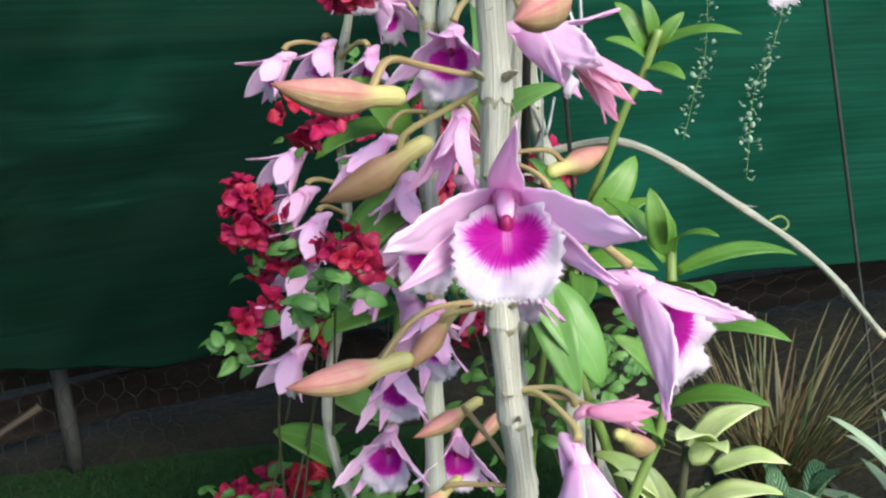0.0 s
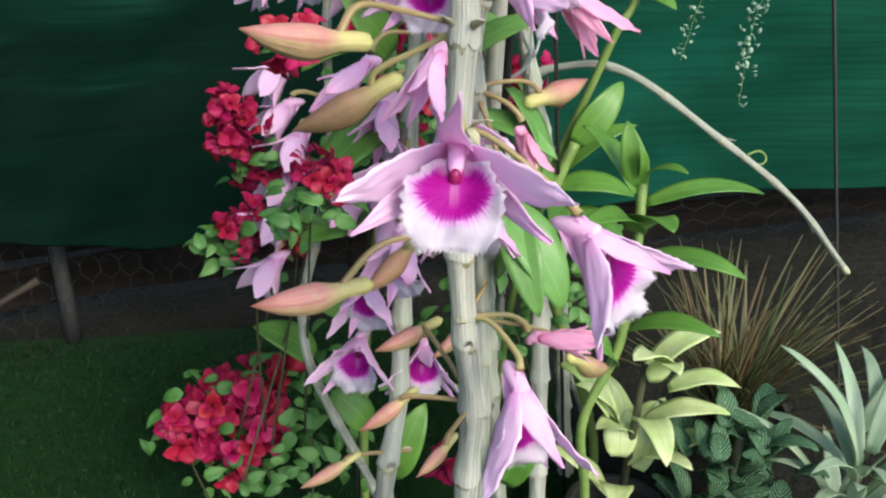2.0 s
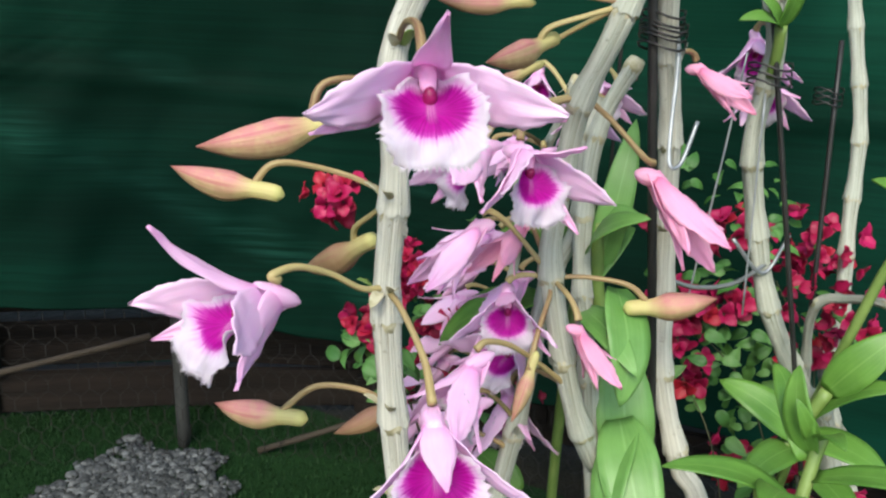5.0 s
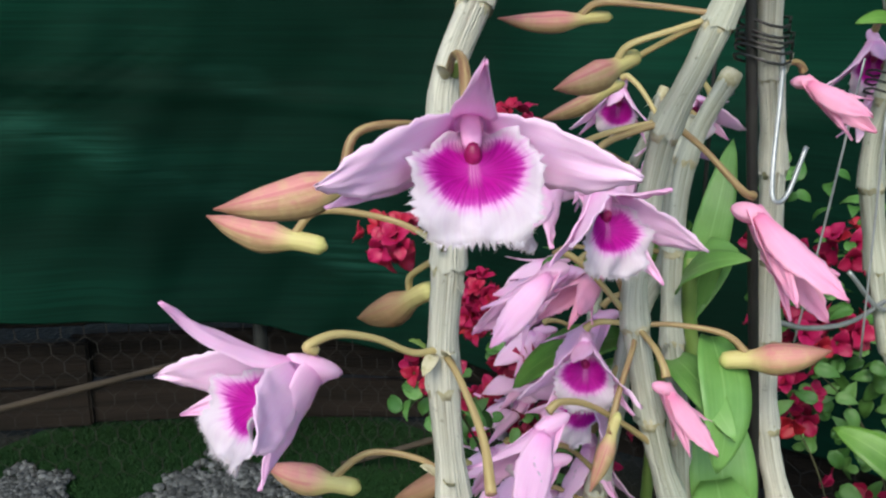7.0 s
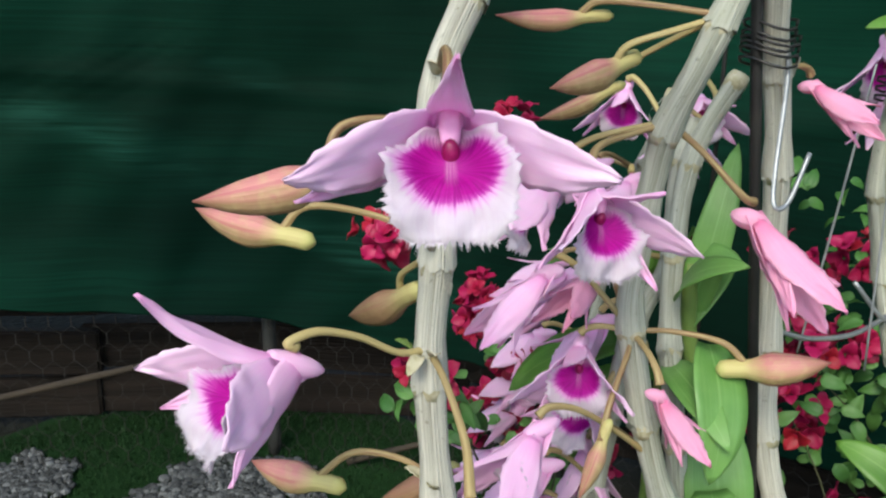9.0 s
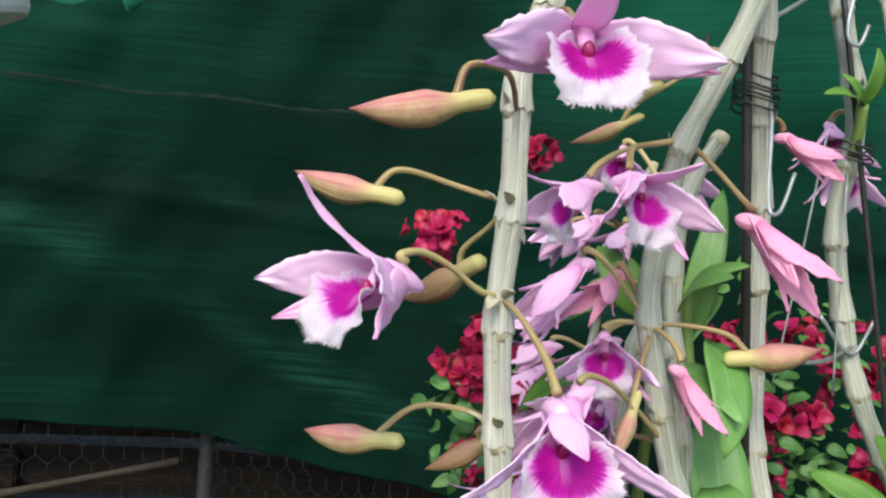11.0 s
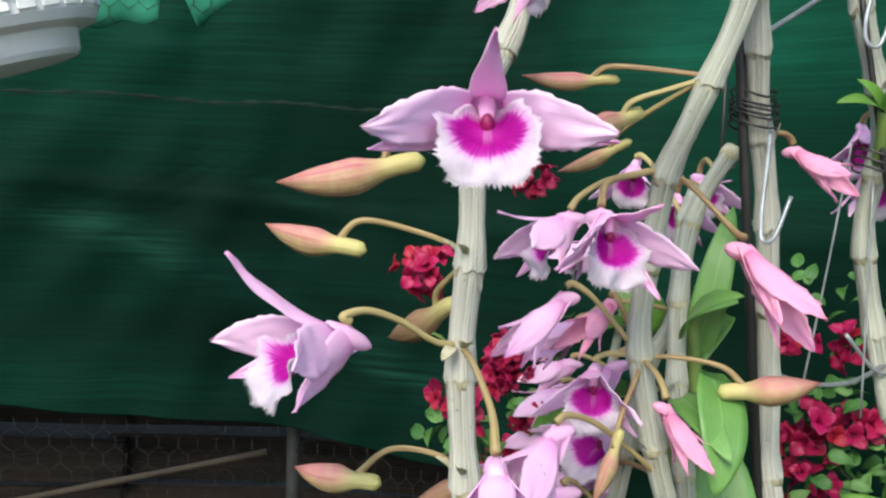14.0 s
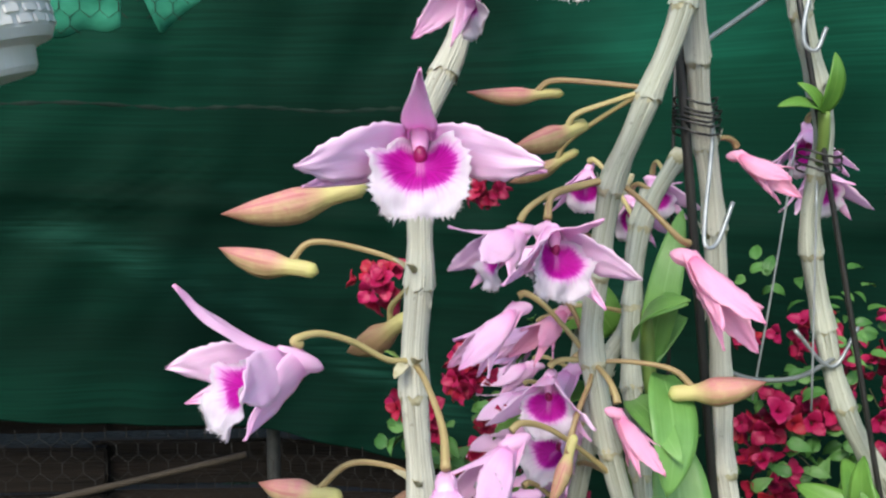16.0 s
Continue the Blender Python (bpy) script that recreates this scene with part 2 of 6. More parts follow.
def leaf_material(name, dark, light, vein, ribs=0, rough=0.38, spec=0.5):
    k = Mat(name)
    across, along = k.uv()
    off = k.math("ABSOLUTE", k.math("SUBTRACT", across, 0.5))
    n = k.noise(k.coords("Object"), 40, 4)
    lines = k.noise(k.coords("UV", (46, 1.0, 1)), 1.0, 2)
    c = k.mix(k.ramp(n, [(0.3, (0, 0, 0)), (0.7, (1, 1, 1))]), dark, light)
    c = k.mix(k.math("MULTIPLY", k.ramp(lines, [(0.5, (0, 0, 0)), (0.72, (1, 1, 1))]), 0.3), c, vein)
    c = k.mix(k.ramp(off, [(0.0, (0.6, 0.6, 0.6)), (0.035, (0, 0, 0))]), c, vein)
    if ribs:
        step = k.math("FRACT", k.math("SUBTRACT", k.math("MULTIPLY", along, ribs), k.math("MULTIPLY", off, 6.0)))
        rib = k.ramp(k.math("ABSOLUTE", k.math("SUBTRACT", step, 0.5)), [(0.10, (0.85, 0.85, 0.85)), (0.22, (0, 0, 0))])
        c = k.mix(rib, c, vein)
    k.bump(lines, 0.25, 0.0008)
    return k.done(c, rough, spec, thin=0.28)


M_LEAF = leaf_material("leaf_green", (0.075, 0.20, 0.030), (0.15, 0.33, 0.055), (0.22, 0.40, 0.10))
M_LEAF_PALE = leaf_material("leaf_pale_green", (0.11, 0.27, 0.06), (0.18, 0.38, 0.10), (0.25, 0.45, 0.15))
M_LEAF_YELLOW = leaf_material("leaf_cream_yellow", (0.46, 0.60, 0.20), (0.74, 0.80, 0.46), (0.36, 0.54, 0.16))
M_LEAF_SILVER = leaf_material("leaf_dark_silver_veined", (0.010, 0.045, 0.014), (0.022, 0.085, 0.030), (0.20, 0.34, 0.20), 7, 0.55, 0.2)
M_LEAF_WHITE = leaf_material("leaf_white_striped", (0.30, 0.42, 0.26), (0.44, 0.54, 0.38), (0.16, 0.32, 0.13))
M_SHOOT = plain("shoot_green", (0.11, 0.19, 0.04), (0.19, 0.27, 0.075), 40, 0.45)
M_BRACT = island_material("bract_crimson", (0.27, 0.004, 0.035), (0.46, 0.009, 0.105), (0.38, 0.012, 0.020), 2.5, pieces=True)
M_BOUG_LEAF = island_material("bougainvillea_leaf", (0.045, 0.14, 0.028), (0.09, 0.23, 0.05), (0.15, 0.31, 0.085), 2.5, pieces=True)
M_TWIG = plain("twig_brown", (0.03, 0.035, 0.016), (0.07, 0.07, 0.03), 60, 0.8)
M_BLADE = island_material("striped_dry_blade", (0.075, 0.13, 0.042), (0.165, 0.085, 0.042), (0.18, 0.20, 0.10), 30, 0.55, pieces=True)
M_TURF = island_material("turf_blade", (0.006, 0.025, 0.006), (0.009, 0.032, 0.008), (0.013, 0.040, 0.010), 60, 0.7, 0.15, 0.1)
M_TURF_BASE = plain("turf_mat", (0.006, 0.022, 0.006), (0.009, 0.033, 0.008), 60, 0.9, 0.1, 0.6, 0.003)
M_SOIL = plain("dark_soil", (0.009, 0.010, 0.007), (0.020, 0.018, 0.013), 12, 0.95, 0.1, 0.8, 0.01)
M_GRAVEL = island_material("grey_gravel", (0.024, 0.027, 0.028), (0.055, 0.060, 0.061), (0.15, 0.16, 0.16), 40, 0.8, 0.3, 0.0, 0.5)
M_BOARD = plain("old_dark_board", (0.008, 0.0065, 0.0052), (0.022, 0.016, 0.0125), 18, 0.9, 0.15, 0.6, 0.003, stretch=(0.25, 0.25, 3))
M_BAMBOO = plain("weathered_bamboo", (0.020, 0.015, 0.009), (0.044, 0.031, 0.018), 25, 0.8)
M_WIRE = plain("rusty_dark_wire", (0.013, 0.013, 0.012), (0.028, 0.026, 0.023), 90, 0.8, 0.1)
M_STEEL = plain("steel_wire", (0.22, 0.24, 0.25), (0.34, 0.36, 0.37), 90, 0.45, metal=0.6)
M_BLACK = plain("black_plastic", (0.010, 0.010, 0.010), (0.025, 0.024, 0.022), 60, 0.45)
M_POST = plain("grey_fence_post", (0.018, 0.02, 0.018), (0.04, 0.04, 0.037), 40, 0.7)
M_STRIP = plain("grey_metal_strip", (0.16, 0.20, 0.20), (0.28, 0.32, 0.32), 14, 0.45, 0.5, 0.3, 0.002, stretch=(1, 1, 0.08), metal=0.3)
M_POT_WHITE = plain("white_plastic", (0.87, 0.86, 0.83), (0.92, 0.91, 0.90), 30, 0.4, thin=0.15)
M_POT_DARK = plain("dark_nursery_pot", (0.02, 0.018, 0.016), (0.05, 0.04, 0.035), 30, 0.6)


def net_material():
    """Woven green shade cloth: fine horizontal tapes with paler worn bands, and light and shade painted in."""
    k = Mat("green_shade_cloth")
    tapes = k.noise(k.coords("Object", (5, 5, 260)), 1.0, 2)
    bands = k.noise(k.coords("Object", (0.7, 0.7, 9)), 1.0, 4)
    worn = k.noise(k.coords("Object", (2.0, 2.0, 5)), 1.0, 5)
    c = k.mix(k.ramp(bands, [(0.35, (0, 0, 0)), (0.65, (1, 1, 1))]), (0.0010, 0.0128, 0.0075), (0.0014, 0.0206, 0.0121))
    c = k.mix(k.math("MULTIPLY", k.ramp(tapes, [(0.4, (0, 0, 0)), (0.6, (1, 1, 1))]), 0.5), c, (0.0006, 0.0078, 0.0046))
    c = k.mix(k.math("MULTIPLY", k.ramp(worn, [(0.58, (0, 0, 0)), (0.78, (1, 1, 1))]), 0.35), c, (0.004, 0.052, 0.034))
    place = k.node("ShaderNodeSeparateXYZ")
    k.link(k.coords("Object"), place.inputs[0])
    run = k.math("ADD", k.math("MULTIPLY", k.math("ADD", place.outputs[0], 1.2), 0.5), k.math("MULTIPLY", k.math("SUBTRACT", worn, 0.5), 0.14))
    # both ends of the net painted brighter for the light they catch
    lit_ends = k.ramp(run, [(0.0, (0.4, 0.4, 0.4)), (0.24, (0.04, 0.04, 0.04)), (0.36, (0, 0, 0)), (0.60, (0, 0, 0)), (0.78, (1, 1, 1))])
    c = k.mix(lit_ends, c, k.mix(1.0, c, (2.7, 2.9, 2.9), "MULTIPLY"))
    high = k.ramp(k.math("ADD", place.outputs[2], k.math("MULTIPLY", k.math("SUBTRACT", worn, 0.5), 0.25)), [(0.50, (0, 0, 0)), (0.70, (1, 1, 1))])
    # stronger light on the cloth's upper left, painted in as a paler tone
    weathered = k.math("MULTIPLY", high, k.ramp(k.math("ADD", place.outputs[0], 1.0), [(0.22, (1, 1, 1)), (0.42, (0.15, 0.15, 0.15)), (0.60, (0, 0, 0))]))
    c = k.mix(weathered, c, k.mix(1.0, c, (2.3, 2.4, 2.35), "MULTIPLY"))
    # brighter light on the upper right, likewise put into the colour
    lit_upper_right = k.math("MULTIPLY", k.ramp(k.math("ADD", place.outputs[2], k.math("MULTIPLY", k.math("SUBTRACT", worn, 0.5), 0.25)), [(0.42, (0, 0, 0)), (0.62, (1, 1, 1))]), k.ramp(k.math("ADD", place.outputs[0], 1.0), [(0.62, (0, 0, 0)), (0.84, (1, 1, 1))]))
    c = k.mix(lit_upper_right, c, k.mix(1.0, c, (2.5, 2.75, 2.65), "MULTIPLY"))
    # shade on the low middle stretch, painted in as a darker tone
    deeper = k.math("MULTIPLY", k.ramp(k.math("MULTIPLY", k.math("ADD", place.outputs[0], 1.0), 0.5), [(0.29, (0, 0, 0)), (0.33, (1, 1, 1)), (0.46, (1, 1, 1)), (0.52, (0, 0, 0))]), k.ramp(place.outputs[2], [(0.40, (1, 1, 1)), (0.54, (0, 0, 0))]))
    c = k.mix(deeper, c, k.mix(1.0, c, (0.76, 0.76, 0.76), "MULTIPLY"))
    # small glints of light painted into the cloth colour
    glint = k.noise(k.coords("Object", (3.0, 3.0, 13)), 1.0, 3)
    shine = k.math("MULTIPLY", k.ramp(glint, [(0.64, (0, 0, 0)), (0.76, (1, 1, 1))]), k.ramp(tapes, [(0.35, (0.15, 0.15, 0.15)), (0.62, (1, 1, 1))]))
    c = k.mix(k.math("MULTIPLY", shine, 0.35), c, (0.015, 0.085, 0.060))
    # one long pale crease that runs down across the cloth, its glint painted in over the ribs
    line = k.math("SUBTRACT", place.outputs[2], k.math("ADD", k.math("MULTIPLY", k.math("ADD", place.outputs[0], 0.28), -0.556), 0.158))
    line = k.math("ADD", line, k.math("MULTIPLY", k.math("SUBTRACT", worn, 0.5), 0.10))
    crease = k.ramp(k.math("ADD", k.math("MULTIPLY", line, 5.0), 0.5), [(0.34, (0, 0, 0)), (0.49, (1, 1, 1)), (0.55, (0.7, 0.7, 0.7)), (0.68, (0, 0, 0))])
    ribs = k.noise(k.coords("Object", (7, 7, 210)), 1.0, 2)
    crease = k.math("MULTIPLY", crease, k.ramp(ribs, [(0.36, (0.10, 0.10, 0.10)), (0.62, (1, 1, 1))]))
    left = k.ramp(k.math("MULTIPLY", place.outputs[0], -1.0), [(0.24, (0, 0, 0)), (0.34, (1, 1, 1))])
    patchy = k.ramp(k.noise(k.coords("Object", (6, 6, 9)), 1.0, 3), [(0.34, (0.15, 0.15, 0.15)), (0.60, (1, 1, 1))])
    c = k.mix(k.math("MULTIPLY", k.math("MULTIPLY", crease, left), k.math("MULTIPLY", patchy, 0.32)), c, (0.018, 0.095, 0.066))
    k.bump(tapes, 0.2, 0.001)
    return k.done(c, 0.75, 0.06, thin=0.10)


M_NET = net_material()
# pale mint that stands for sunlight on the net
M_MINT = plain("mint_sunlit_net", (0.012, 0.125, 0.075), (0.05, 0.30, 0.19), 12, 0.75, 0.1, 0.3, 0.0008, thin=0.2, stretch=(1, 1, 2))
M_SEAM = plain("dark_seam", (0.004, 0.014, 0.010), (0.012, 0.024, 0.018), 60, 0.8, 0.1, 0.5, 0.001)

# ---------------------------------------------------------------- geometry helpers


def smooth_path(pts, k=6):
    """A Catmull-Rom path through the points."""
    p = [Vector(q) for q in pts]
    if len(p) < 3:
        return [p[0].lerp(p[-1], i / k) for i in range(k + 1)]
    q = [2 * p[0] - p[1], *p, 2 * p[-1] - p[-2]]
    out = []
    for a, b, c, d in zip(q, q[1:], q[2:], q[3:]):
        for i in range(k):
            t = i / k
            out.append(0.5 * (2 * b + (c - a) * t + (2 * a - 5 * b + 4 * c - d) * t * t + (3 * b - a - 3 * c + d) * t**3))
    return out + [p[-1]]


def tube(path, radii, sides=8, caps=True, wob=0.0, seed=0):
    """Verts, faces and uvs of a tube along a path; radii a number or one for each point. UV: around, metres along."""
    r = random.Random(seed)
    path = [Vector(p) for p in path]
    n = len(path)
    if isinstance(radii, (int, float)):
        radii = [radii] * n
    verts, faces, uvs = [], [], []
    ref, run = None, 0.0
    phase = [1 + wob * r.uniform(-1, 1) for _ in range(sides)]
    for i, p in enumerate(path):
        d = (path[min(i + 1, n - 1)] - path[max(i - 1, 0)])
        d = d.normalized() if d.length > 1e-9 else Vector((0, 0, 1))
        if ref is None:
            ref = d.orthogonal().normalized()
        ref = (ref - d * ref.dot(d)).normalized()
        side = d.cross(ref)
        run += (p - path[i - 1]).length if i else 0
        for s in range(sides + 1):
            a = 2 * math.pi * s / sides
            rr = radii[i] * phase[s % sides]
            verts.append(p + (ref * math.cos(a) + side * math.sin(a)) * rr)
            uvs.append((s / sides, run))
    w = sides + 1
    for i in range(n - 1):
        for s in range(sides):
            faces.append((i * w + s, i * w + s + 1, (i + 1) * w + s + 1, (i + 1) * w + s))
    if caps:
        for end, row in ((path[0], 0), (path[-1], n - 1)):
            c = len(verts)
            verts.append(end)
            uvs.append((0.5, 0))
            for s in range(sides):
                tri = (c, row * w + s, row * w + s + 1)
                faces.append(tri if row else tri[::-1])
    return verts, faces, uvs


def blade(L, W, prof, n=14, m=8, a0=0.0, a1=0.0, cup=0.0, cup1=None, ruffle=0.0, waves=3, thick=0.0005, twist=0.0, seed=0, fringe=0.0, hair=0.0, crumple=0.0):
    """A petal, lip or leaf along +Y with its face to +Z. a0, a1: degrees by which it rises at base and tip; cup: how far the sides rise."""
    r = random.Random(seed)
    cup1 = cup if cup1 is None else cup1
    top, nor, uvs = [], [], []
    p = Vector((0, 0, 0))
    ph = r.uniform(0, 6)
    for i in range(n + 1):
        u = i / n
        a = radians(a0 + (a1 - a0) * u**1.3)
        d, up = Vector((0, math.cos(a), math.sin(a))), Vector((0, -math.sin(a), math.cos(a)))
        if i:
            p = p + d * (L / n)
        tw = radians(twist) * u
        x = Vector((1, 0, 0)) * math.cos(tw) + up * math.sin(tw)
        up = up * math.cos(tw) - Vector((1, 0, 0)) * math.sin(tw)
        half = W / 2 * prof(u)
        c = cup + (cup1 - cup) * u
        for j in range(m + 1):
            s = 2 * j / m - 1
            ang = c * s
            if abs(c) > 1e-4:
                off = x * (half * math.sin(ang) / c) + up * (half * (1 - math.cos(ang)) / c)
            else:
                off = x * half * s
            ruf = ruffle * W * abs(s) ** 3 * math.sin(waves * 2 * math.pi * u + ph + (1.7 if s > 0 else 0)) * min(1, 4 * u)
            q = p + off + up * ruf
            if crumple:
                q = q + up * crumple * u * noise.noise(Vector((u * 5, s * 2.2, seed * 3.7)))
            if fringe and (j in (0, m) or i == n) and u > 0.22:
                way = (off.normalized() if i < n else d + off.normalized() * 0.2) if off.length > 1e-9 else d
                q = q + way * fringe * (r.uniform(0.2, 1.0) if (i + j) % 2 else r.uniform(-0.2, 0.2))
            top.append(q)
            nor.append((up * math.cos(ang) - x * math.sin(ang)).normalized())
            uvs.append((j / m, u))
    w = m + 1
    k = len(top)
    verts = top + [q - v * thick for q, v in zip(top, nor)]
    faces = []
    for i in range(n):
        for j in range(m):
            a, b, c, d = i * w + j, i * w + j + 1, (i + 1) * w + j + 1, (i + 1) * w + j
            faces.append((a, b, c, d))
            faces.append((d + k, c + k, b + k, a + k))
    rim = [j for j in range(w)] + [i * w + m for i in range(1, n + 1)] + [n * w + j for j in range(m - 1, -1, -1)] + [i * w for i in range(n - 1, 0, -1)]
    for a, b in zip(rim, rim[1:] + rim[:1]):
        faces.append((b, a, a + k, b + k))
    uvs = uvs + uvs
    if hair:
        cen = top[(n // 2) * w + m // 2]
        for a, b in zip(rim, rim[1:] + rim[:1]):
            if uvs[a][1] < 0.30:
                continue
            for q in range(6):
                e = top[a].lerp(top[b], (q + r.random()) / 6)
                side = (top[b] - top[a]).normalized()
                way = (e - cen).normalized() + side * r.uniform(-0.45, 0.45) + nor[a] * r.uniform(-0.35, 0.35)
                i0 = len(verts)
                verts += [e - side * 0.00013, e + side * 0.00013, e + way * hair * r.uniform(0.3, 1.0)]
                uvs += [uvs[a], uvs[a], uvs[a]]
                faces.append((i0, i0 + 1, i0 + 2))
    return verts, faces, uvs


def moved(geo, m):
    return [m @ Vector(v) for v in geo[0]], geo[1], geo[2]


def joined(*geos):
    verts, faces, uvs = [], [], []
    for v, f, u in geos:
        k = len(verts)
        verts += v
        faces += [tuple(i + k for i in q) for q in f]
        uvs += u
    return verts, faces, uvs


def mesh_of(name, geo, material, smooth=True):
    me = bpy.data.meshes.new(name)
    me.from_pydata([tuple(v) for v in geo[0]], [], geo[1])
    layer = me.uv_layers.new(name="UVMap")
    idx = np.empty(len(me.loops), dtype=np.int32)
    me.loops.foreach_get("vertex_index", idx)
    layer.data.foreach_set("uv", np.array(geo[2], dtype=np.float32)[idx].ravel())
    me.polygons.foreach_set("use_smooth", [smooth] * len(me.polygons))
    me.materials.append(material)
    return me


def thing(name, base, label, category, group="", kind=""):
    ob = new(name)
    ob.empty_display_size = 0.02
    ob.location = base
    return tagged(ob, label, category, group, kind)


def root_of(ob):
    while ob.parent:
        ob = ob.parent
    return ob


def part(name, geo, material, parent, label="", smooth=True):
    """Links geometry given in world metres as one mesh under a thing or a part."""
    base = root_of(parent).location
    ob = new(name, mesh_of(name, ([Vector(v) - base for v in geo[0]], geo[1], geo[2]), material, smooth))
    ob.parent = parent
    if label:
        tagged(ob, label)
    return ob


def solid(name, geo, material, label, category, kind="", group="", smooth=True, base=None):
    """A thing of one mesh; its origin stands at base."""
    base = Vector(base) if base else Vector((0, 0, 0))
    ob = new(name, mesh_of(name, ([Vector(v) - base for v in geo[0]], geo[1], geo[2]), material, smooth))
    ob.location = base
    return tagged(ob, label, category, group, kind)


def frame_of(face, up):
    z = Vector(face).normalized()
    y = Vector(up)
    y = (y - z * y.dot(z)).normalized()
    x = y.cross(z)
    return Matrix((x, y, z)).transposed().to_4x4()


def at(p):
    return Matrix.Translation(Vector(p))


def rot(axis, deg):
    return Matrix.Rotation(radians(deg), 4, axis)


# outlines, from base to tip
def prof_petal(u):
    if u < 0.40:
        return 0.40 + 0.60 * math.sin(math.pi / 2 * (u / 0.40))
    t = (u - 0.40) / 0.60
    return max(0.05, (1 - t**1.9) ** 0.9)


def prof_sepal(u):
    t = max(0.0, (u - 0.22) / 0.78)
    return max(0.05, (0.78 + 0.22 * min(1, u / 0.22)) * (1 - t**1.35) ** 0.85)


def prof_crest(u):
    return max(0.05, (0.70 + 0.30 * math.sin(math.pi * min(1, u / 0.72))) * (1 - u**2.6) ** 0.85)


def prof_lip(u):
    if u < 0.50:
        return 0.25 + 0.75 * math.sin(math.pi / 2 * (u / 0.50) ** 1.35)
    if u < 0.70:
        return 1.0 - 0.08 * (u - 0.50) / 0.20
    return 0.92 - 0.34 * ((u - 0.70) / 0.30) ** 1.7


def prof_leaf(u):
    return max(0.02, max(0.0, math.sin(math.pi * min(1.0, 0.06 + 0.94 * u) ** 0.8)) ** 0.7)


def prof_ovate(u):
    return max(0.02, 2.78 * u**0.5 * (1 - u) ** 1.15 if u > 0.02 else 0.1)


def prof_long(u):
    return max(0.02, min(1, 0.5 + u * 2.5) * (1 - u**3.0))


FLOWERS = 0


def stalk_bract(ob, node, toward, seed, size=0.0065):
    """The small dry scale at the foot of a flower stalk."""
    node, d = Vector(node), (Vector(toward) - Vector(node)).normalized()
    g = blade(size, size * 0.62, prof_leaf, 5, 4, 30, 4, cup=1.0, cup1=0.5, ruffle=0.05, thick=0.0003, seed=seed)
    part("bract", moved(g, at(node - d * 0.001) @ frame_of(d.cross(Vector((0.3, 0.2, 1))), d)), M_NODE, ob)


